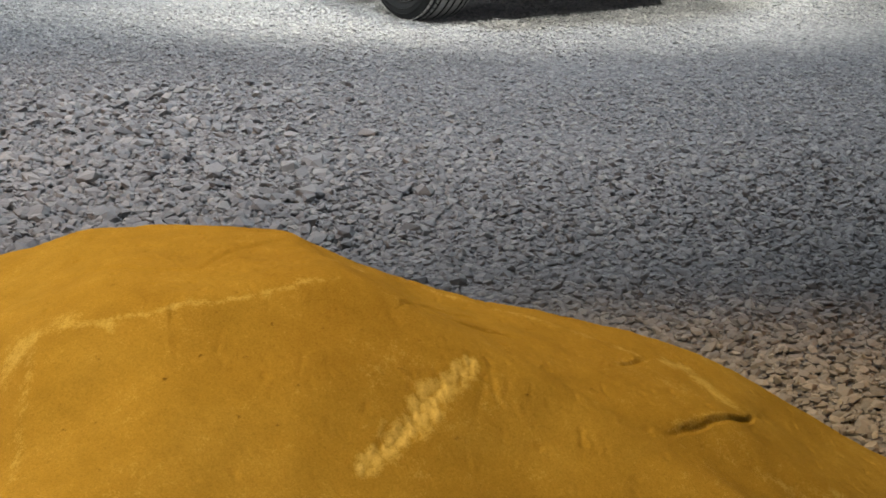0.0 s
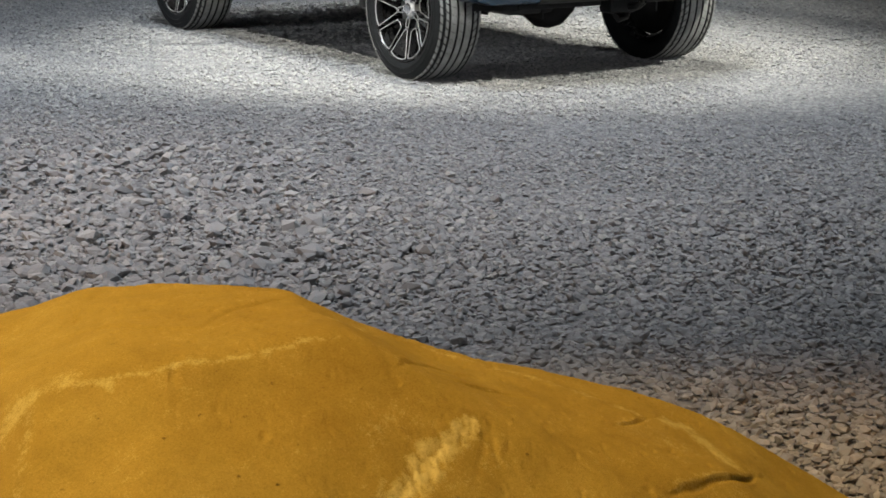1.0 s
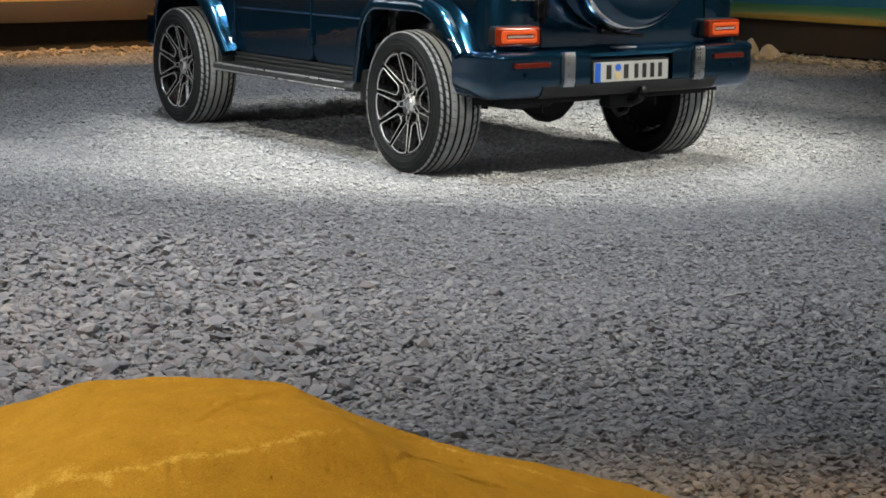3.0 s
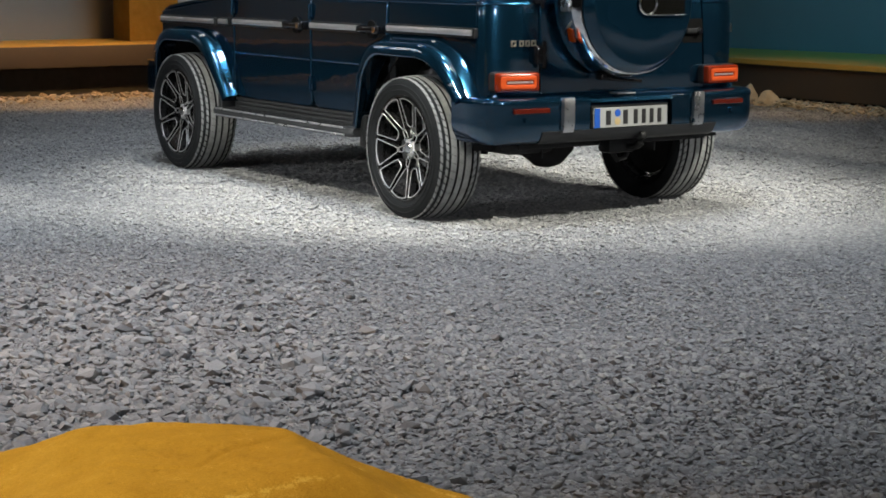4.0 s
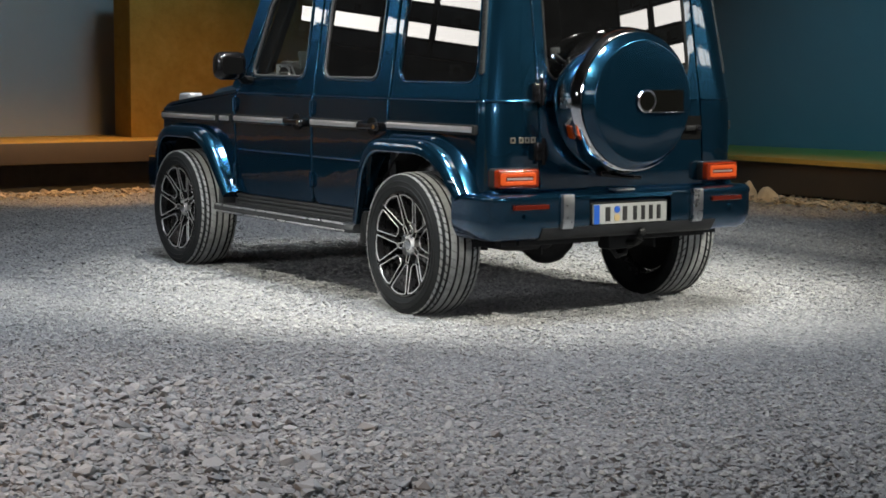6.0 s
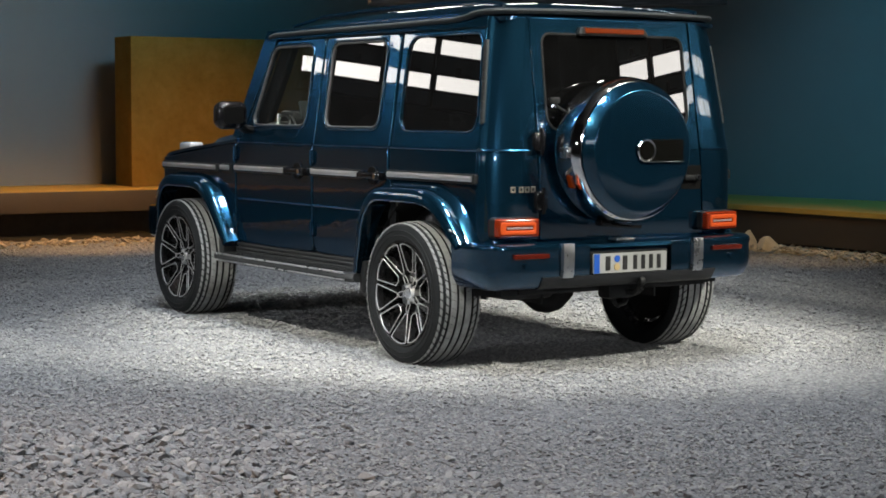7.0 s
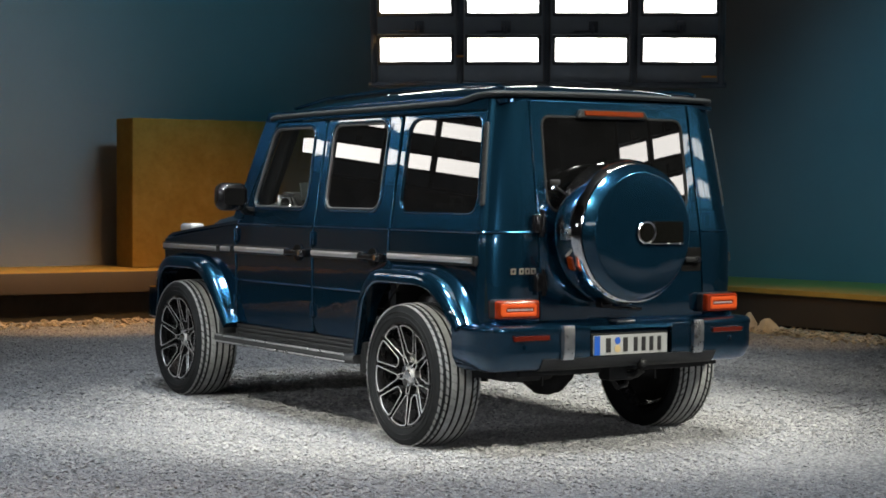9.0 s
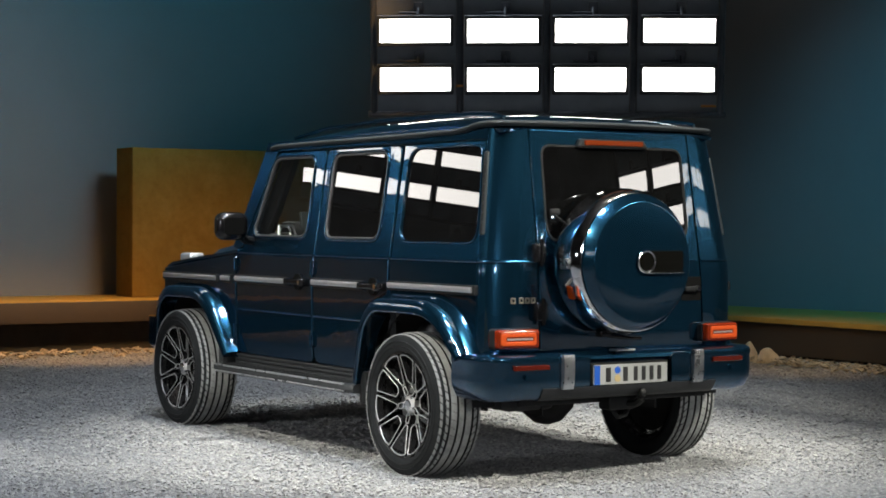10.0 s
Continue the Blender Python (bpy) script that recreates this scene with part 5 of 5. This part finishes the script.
def cabin():
    part("cabin_floor", box((-0.80, -0.50, 0.58), (0.80, 2.30, 0.62)), CABIN, CAR, "dark cabin floor", 0)
    part("dashboard", merge(box((-0.76, 1.94, 0.80), (0.76, 2.20, 1.30), 0.05, 3), box((-0.60, 1.93, 1.28), (-0.05, 2.12, 1.37), 0.03)), CABIN, CAR, "dark dashboard")
    part("steering_wheel", moved(lathe([(0.178, 0.0), (0.187, 0.012), (0.196, 0.0), (0.187, -0.012)], 40, True), pose(-0.38, 1.78, 1.25, 0, 0, 90) @ pose(0, 0, 0, 0, 22)), LEATHER, CAR, "black leather steering wheel")
    part("wheel_hub", merge(cylinder((-0.38, 1.76, 1.245), (-0.38, 1.95, 1.18), 0.055, 20), box((-0.55, 1.785, 1.23), (-0.21, 1.805, 1.26), 0.008)), ALLOY, CAR, "bright steering wheel spokes")
    for x in (-0.66, 0.66):
        part("air_vent", moved(lathe([(0.032, 0.0), (0.040, -0.008), (0.046, 0.0), (0.040, 0.008)], 28, True), pose(x, 1.925, 1.30, 0, 0, 90)), STEEL, CAR, "round bright air vent")
    for x in (-0.38, 0.38):
        for y, top in ((1.10, 1.36), (0.20, 1.30)):
            back = moved(box((-0.25, -0.07, 0), (0.25, 0.07, top - 0.76), 0.06, 3), pose(x, y, 0.76, 10))
            seat = part("car_seat", merge(back, box((x - 0.26, y, 0.66), (x + 0.26, y + 0.52, 0.82), 0.05, 3)), LEATHER, CAR, "black leather car seat")
            part("headrest", moved(box((-0.13, -0.05, 0), (0.13, 0.05, 0.19), 0.045, 3), pose(x, y - 0.10, top + 0.015, 8)), LEATHER, seat)
    for s in (-1, 1):
        trim = [(2.20, 1.20), (1.84, 1.82), (1.70, 1.82), (2.03, 1.20)]
        part("pillar_trim", mapped(plate(trim, (), 0.05, 0.01), lambda p, q, d: (s * (0.765 - 0.10 * (q - 1.2) - d), p, q)), BLACKOUT, CAR, "dark pillar lining")
    frame_out = rounded([(-0.075, -0.05), (0.075, -0.05), (0.055, 0.05), (-0.055, 0.05)], 0.012)
    frame_in = rounded([(-0.060, -0.038), (0.060, -0.038), (0.044, 0.038), (-0.044, 0.038)], 0.008)
    for x in (-0.655, 0.655):
        part("vent_frame", mapped(plate(frame_out, [frame_in], 0.012, 0.003), lambda p, q, d: (x + p, 1.905 + d + 0.3 * q, 1.300 + q)), STEEL, CAR, "bright vent frame")
    part("dash_display", moved(box((-0.30, -0.03, -0.02), (0.30, 0.0, 0.10), 0.01), pose(-0.25, 1.93, 1.33, -12)), LAMP_GREY_DARK, CAR, "grey instrument display")
    part("headlining", box((-0.70, -0.52, 1.82), (0.70, 1.86, 1.845)), CABIN, CAR, "dark headlining", 0)
    part("boot_lining", box((-0.76, -0.50, 0.62), (0.76, -0.46, 1.20)), CABIN, CAR, "", 0)


cabin()


# ---- wheels ----
def tyre_mesh():
    """Outward is -x. Four grooves run round the tread."""
    prof = [(0.285, -0.116), (0.292, -0.130), (0.310, -0.137), (0.335, -0.139), (0.362, -0.134), (0.374, -0.126)]
    prof += [(0.376, -0.118)]
    r = lambda x: 0.392 - 0.35 * x * x
    edges = [-0.112, -0.078, -0.065, -0.028, -0.0155, 0.0155, 0.028, 0.065, 0.078, 0.112]
    for k, x in enumerate(edges):
        prof.append((r(x), x))
        if k in (1, 3, 5, 7):
            prof.append((r(x) - 0.013, x + 0.0015))
            prof.append((r(x) - 0.013, edges[k + 1] - 0.0015))
    prof += [(0.376, 0.118), (0.374, 0.126), (0.362, 0.134), (0.335, 0.139), (0.308, 0.133), (0.284, 0.112), (0.276, 0.095)]
    return lathe(prof, 96)


def lathe_arc(profile, a0, a1, n=3):
    bm = bmesh.new()
    rows = []
    for i in range(n + 1):
        a = a0 + (a1 - a0) * i / n
        rows.append([bm.verts.new((x, r * math.cos(a), r * math.sin(a))) for r, x in profile])
    m = len(profile)
    for a, b in zip(rows, rows[1:]):
        for j in range(m):
            bm.faces.new((a[j], a[(j + 1) % m], b[(j + 1) % m], b[j]))
    bm.faces.new(rows[0])
    bm.faces.new(rows[-1])
    return bm


def build_wheel():
    """One wheel, its outer face towards -x, round its own centre."""
    ob = part("wheel", lathe([(0.286, -0.120), (0.280, -0.127), (0.275, -0.116), (0.266, -0.06), (0.250, 0.02), (0.258, 0.085), (0.276, 0.10)], 64), RIM_BLACK, None, "alloy wheel in a dusty tyre")
    tyre = part("tyre", tyre_mesh(), SIDEWALL, ob, "black tyre with a dusty tread", 30)
    # tread ribs, split into blocks by sipes
    rr = lambda x: 0.394 - 0.35 * x * x
    bands = ((-0.127, -0.079, 56, 0.80), (-0.064, -0.029, 56, 0.95), (-0.0145, 0.0145, 56, 0.97), (0.029, 0.064, 56, 0.95), (0.079, 0.127, 56, 0.80))
    for x0, x1, count, fill in bands:
        bms = []
        for i in range(count):
            a0 = 2 * math.pi * (i + (0.3 if x0 > 0 else 0)) / count
            prof = [(rr(x0) - 0.008, x0), (rr(x0) - (0.004 if abs(x0) > 0.1 else 0), x0), (rr(x1) - (0.004 if abs(x1) > 0.1 else 0), x1), (rr(x1) - 0.008, x1)]
            block = lathe_arc(prof, a0, a0 + 2 * math.pi / count * fill, 2)
            for v in block.verts:
                lean = (v.co.x - x0) * (2.2 if abs(x0) > 0.07 or x0 > 0.06 else 1.1) * (1 if x0 < 0.02 else -1)
                v.co.y, v.co.z = v.co.y * math.cos(lean) - v.co.z * math.sin(lean), v.co.y * math.sin(lean) + v.co.z * math.cos(lean)
            bms.append(block)
        band = merge(*bms)
        bmesh.ops.recalc_face_normals(band, faces=band.faces[:])
        part("tread_band", band, TYRE, tyre, "grey dusty tread blocks", 0)
    for r0 in (0.318, 0.345):
        part("sidewall_ring", lathe([(r0, -0.1375), (r0 + 0.002, -0.1415), (r0 + 0.004, -0.1375)], 64), SIDEWALL, tyre)
    part("rim_lip", lathe([(0.288, -0.120), (0.285, -0.132), (0.278, -0.133), (0.273, -0.120)], 64, True), RIM_BLACK, ob, "gloss black rim lip")
    # five round-ended openings alternate with five pointed ones, each outlined in bright turned metal
    def face(p, q):
        return -0.078 - 0.046 * (math.hypot(p, q) / 0.26) ** 2

    def opening(a, pts, radii, wide, label):
        ring = [(r * math.cos(radians(a + o)), r * math.sin(radians(a + o))) for r, o in pts]
        ring = [Vector(v) for v in rounded(ring, radii, 5)]
        if area2(ring) < 0:
            ring.reverse()
        arm = part("spoke", mapped(plate(inset_ring(ring, -0.002), [inset_ring(ring, wide + 0.003)], 0.040, 0.001), lambda p, q, d: (face(p, q) + d, p, q)), RIM_BLACK, ob, "gloss black spoke")
        part("bright_face", mapped(plate(ring, [inset_ring(ring, wide)], 0.004, 0.0008), lambda p, q, d: (face(p, q) - 0.0028 + d, p, q)), ALLOY, arm, label)

    for k in range(5):
        a = 27 + 72 * k
        opening(a, [(0.270, -15.2), (0.2745, -7.6), (0.276, 0.0), (0.2745, 7.6), (0.270, 15.2), (0.128, 13.5), (0.116, 0.0), (0.128, -13.5)], [0.010, 0, 0, 0, 0.010, 0.014, 0.02, 0.014], 0.0048, "turned bright metal edge")
        opening(a + 36, [(0.270, -16.6), (0.2745, -8.0), (0.276, 0.0), (0.2745, 8.0), (0.270, 16.6), (0.114, 6.2), (0.114, -6.2)], [0.008, 0, 0, 0, 0.008, 0.006, 0.006], 0.0048, "turned bright metal edge")
        opening(a + 36, [(0.107, -8.0), (0.107, 8.0), (0.058, 19.0), (0.058, -19.0)], [0.006, 0.006, 0.006, 0.006], 0.0046, "turned bright metal rib")
    part("hub", lathe([(0.0, -0.093), (0.034, -0.091), (0.040, -0.088), (0.050, -0.080), (0.056, -0.03)], 36), ALLOY, ob, "bright metal hub")
    part("hub_cap", lathe([(0.0, -0.0985), (0.026, -0.097), (0.033, -0.088)], 32), CHROME, ob, "plain round hub cap")
    for k in range(5):
        a = radians(54 + 72 * k)
        part("wheel_bolt", cylinder((-0.090, 0.053 * math.cos(a), 0.053 * math.sin(a)), (-0.06, 0.053 * math.cos(a), 0.053 * math.sin(a)), 0.010, 8), CHROME, ob)
    part("brake_disc", lathe([(0.06, -0.02), (0.178, -0.02), (0.178, 0.005), (0.06, 0.005)], 48), STEEL, ob, "steel brake disc")
    part("caliper", box((-0.055, -0.195, -0.07), (0.04, -0.125, 0.07), 0.015), UNDER, ob, "dark brake caliper")
    part("inner_disc", lathe([(0.0, 0.04), (0.235, 0.04), (0.235, 0.045), (0.0, 0.05)], 40), UNDER, ob)
    return ob


WHEEL = build_wheel()
places = [(-0.838, 0.0, 0), (-0.838, WHEELBASE, 0), (0.802, 0.0, 180), (0.802, WHEELBASE, 180)]
for i, (x, y, turn) in enumerate(places):
    m = pose(x, y, AXLE_Z, 0, 0, turn) @ pose(0, 0, 0, (0, 9, 20, 51)[i])
    w = WHEEL if i == 0 else copy_thing(WHEEL, m)
    w.matrix_basis = m
    w.parent = CAR


# ---- loose stone ----
ICO = [Vector(v).normalized() for v in ((0, 1, 1.618), (0, -1, 1.618), (0, 1, -1.618), (0, -1, -1.618), (1, 1.618, 0), (-1, 1.618, 0),
                                        (1, -1.618, 0), (-1, -1.618, 0), (1.618, 0, 1), (-1.618, 0, 1), (1.618, 0, -1), (-1.618, 0, -1))]
OCTA = [Vector(v) for v in ((1, 0, 0), (-1, 0, 0), (0, 1, 0), (0, -1, 0), (0, 0, 1), (0, 0, -1))]


def hull_of(points):
    """Vertices and triangles of a lump round these points."""
    bm = bmesh.new()
    for p in points:
        bm.verts.new(p)
    bmesh.ops.convex_hull(bm, input=bm.verts[:])
    for v in [v for v in bm.verts if not v.link_faces]:
        bm.verts.remove(v)
    bmesh.ops.triangulate(bm, faces=bm.faces[:])
    bm.verts.index_update()
    out = np.array([v.co[:] for v in bm.verts]), np.array([[v.index for v in f.verts] for f in bm.faces])
    bm.free()
    return out


def lump_kinds(base, count, rng, flat):
    kinds = []
    for _ in range(count):
        pts = [Vector((p.x * rng.uniform(0.55, 1.15), p.y * rng.uniform(0.5, 1.0), p.z * flat * rng.uniform(0.6, 1.1))) + Vector((rng.uniform(-.2, .2), rng.uniform(-.2, .2), rng.uniform(-.1, .1))) for p in base]
        kinds.append(hull_of(pts))
    return kinds


def scatter(name, kinds, places, mat, label, category, rng, tip=0.28, kind="stuff", parent=None):
    """One mesh of many stones. places: x, y, z, size."""
    which = rng.integers(0, len(kinds), len(places))
    all_v, all_f, start = [], [], 0
    for k, (kv, kf) in enumerate(kinds):
        sel = places[which == k]
        n = len(sel)
        if not n:
            continue
        a, b, c = rng.uniform(0, 2 * np.pi, n), rng.normal(0, tip, n), rng.normal(0, tip, n)
        v = np.repeat(kv[None], n, 0) * sel[:, 3, None, None]
        x, y, z = v[..., 0], v[..., 1], v[..., 2]
        y, z = y * np.cos(b)[:, None] - z * np.sin(b)[:, None], y * np.sin(b)[:, None] + z * np.cos(b)[:, None]
        x, z = x * np.cos(c)[:, None] + z * np.sin(c)[:, None], -x * np.sin(c)[:, None] + z * np.cos(c)[:, None]
        x, y = x * np.cos(a)[:, None] - y * np.sin(a)[:, None], x * np.sin(a)[:, None] + y * np.cos(a)[:, None]
        v = np.stack([x, y, z], -1) + sel[:, None, :3]
        all_v.append(v.reshape(-1, 3))
        all_f.append((kf[None] + (np.arange(n) * len(kv))[:, None, None] + start).reshape(-1, 3))
        start += n * len(kv)
    v, f = np.concatenate(all_v), np.concatenate(all_f)
    me = bpy.data.meshes.new(name)
    me.vertices.add(len(v))
    me.vertices.foreach_set("co", v.astype(np.float32).ravel())
    me.loops.add(f.size)
    me.loops.foreach_set("vertex_index", f.astype(np.int32).ravel())
    me.polygons.add(len(f))
    me.polygons.foreach_set("loop_start", np.arange(0, f.size, 3, dtype=np.int32))
    me.update(calc_edges=True)
    me.shade_flat()
    me.materials.append(mat)
    ob = tagged(new(name, me), label, category, "", kind)
    if parent is not None:
        ob.parent = parent
    return ob


def wedge(near, far, spread, count, rng, lo, hi, power=2.2, sink=0.2):
    """Random places in a sector of the bed in front of the rock, with mostly small stones."""
    d = np.sqrt(rng.uniform(near ** 2, far ** 2, count))
    u = rng.uniform(-spread, spread, count) * d
    x = EYE_AT[0] + RIGHT.x * u + AHEAD.x * d
    y = EYE_AT[1] + RIGHT.y * u + AHEAD.y * d
    s = lo + (hi - lo) * rng.uniform(0, 1, count) ** power
    z = s * rng.uniform(-sink, 0.35, count)
    keep = (x < 6.7) & (y < 9.5)
    return np.stack([x, y, z, s], -1)[keep]


rng = np.random.default_rng(5)
fine = lump_kinds(ICO, 10, rng, 0.55)
coarse = lump_kinds(OCTA, 8, rng, 0.52)
scatter("near_gravel", fine, wedge(2.9, 6.6, 0.275, 34000, rng, 0.007, 0.024), STONES, "loose crushed blue-grey stone chips", "gravel", rng)
scatter("middle_gravel", coarse, wedge(6.4, 11.2, 0.275, 72000, rng, 0.007, 0.019), STONES, "loose crushed blue-grey stone chips", "gravel", rng, 0.2)
scatter("far_gravel", coarse, wedge(11.0, 20.0, 0.28, 76000, rng, 0.009, 0.023), STONES, "loose crushed blue-grey stone chips", "gravel", rng, 0.18)
m = 3600
d, s = 3.8 + 4.0 * rng.uniform(0, 1, m), 0.012 + 0.026 * rng.uniform(0, 1, m) ** 2.4
u = rng.normal(-0.21, 0.085, m) * d
coarse_bed = np.stack([EYE_AT[0] + RIGHT.x * u + AHEAD.x * d, EYE_AT[1] + RIGHT.y * u + AHEAD.y * d, s * 0.25, s], -1)
scatter("coarse_gravel", fine, coarse_bed, STONES, "loose coarser grey stones", "gravel", rng)
n = 3600
edge = np.stack([rng.uniform(-7.5, 5.5, n), rng.normal(9.1, 0.22, n).clip(8.4, 9.45), rng.uniform(0.0, 0.045, n), 0.012 + 0.05 * rng.uniform(0, 1, n) ** 3], -1)
side = np.stack([rng.normal(6.35, 0.18, n).clip(5.8, 6.6), rng.uniform(0.5, 7.5, n), rng.uniform(0.0, 0.045, n), 0.012 + 0.045 * rng.uniform(0, 1, n) ** 3], -1)
scatter("edge_gravel", coarse, np.concatenate([edge, side]), SAND_STONE, "sandy stones banked against the plinth", "gravel", rng)


def boulder(at, size, seed):
    r = random.Random(seed)
    bm = bmesh.new()
    for _ in range(26):
        p = Vector((r.gauss(0, 1), r.gauss(0, 1), r.gauss(0, 1))).normalized()
        bm.verts.new((p.x * size[0], p.y * size[1], max(-0.3, p.z) * size[2]))
    bmesh.ops.convex_hull(bm, input=bm.verts[:])
    for v in [v for v in bm.verts if not v.link_faces]:
        bm.verts.remove(v)
    bmesh.ops.bevel(bm, geom=bm.edges[:], offset=min(size) * 0.06, segments=1, affect="EDGES")
    ob = whole("boulder", bm, BOULDER, "small sandy boulder lying against the dark plinth", "rock", smooth=20)
    ob.matrix_world = pose(*at, 0, 0, seed * 40)
    return ob


boulder((6.20, 5.06, 0.035), (0.10, 0.10, 0.175), 3)
boulder((6.22, 4.80, 0.03), (0.13, 0.11, 0.125), 5)

# single stones large enough to pick up, thickest where the bed is coarse beside the rock
r = np.random.default_rng(9)
stone_meshes = []
for kv, kf in lump_kinds(ICO, 7, r, 0.46):
    me = bpy.data.meshes.new("stone")
    me.from_pydata(kv.tolist(), [], kf.tolist())
    me.materials.append(BIG_STONE)
    stone_meshes.append(me)
for i in range(290):
    if i < 215:
        u, d = r.normal(-0.20, 0.09), 3.7 + 3.2 * r.uniform(0, 1) ** 1.2
    else:
        u, d = r.uniform(-0.27, 0.27), r.uniform(3.3, 8.0)
    u *= d
    s = (0.018 + 0.040 * r.uniform(0, 1) ** 2.0) if i < 215 else (0.015 + 0.020 * r.uniform(0, 1) ** 2.2)
    ob = new("stone", stone_meshes[i % 7])
    ob.parent = GROUND
    ob.matrix_basis = pose(EYE_AT[0] + RIGHT.x * u + AHEAD.x * d, EYE_AT[1] + RIGHT.y * u + AHEAD.y * d, s * 0.25, r.normal(0, 9), r.normal(0, 9), r.uniform(0, 360)) @ Matrix.Scale(s, 4)
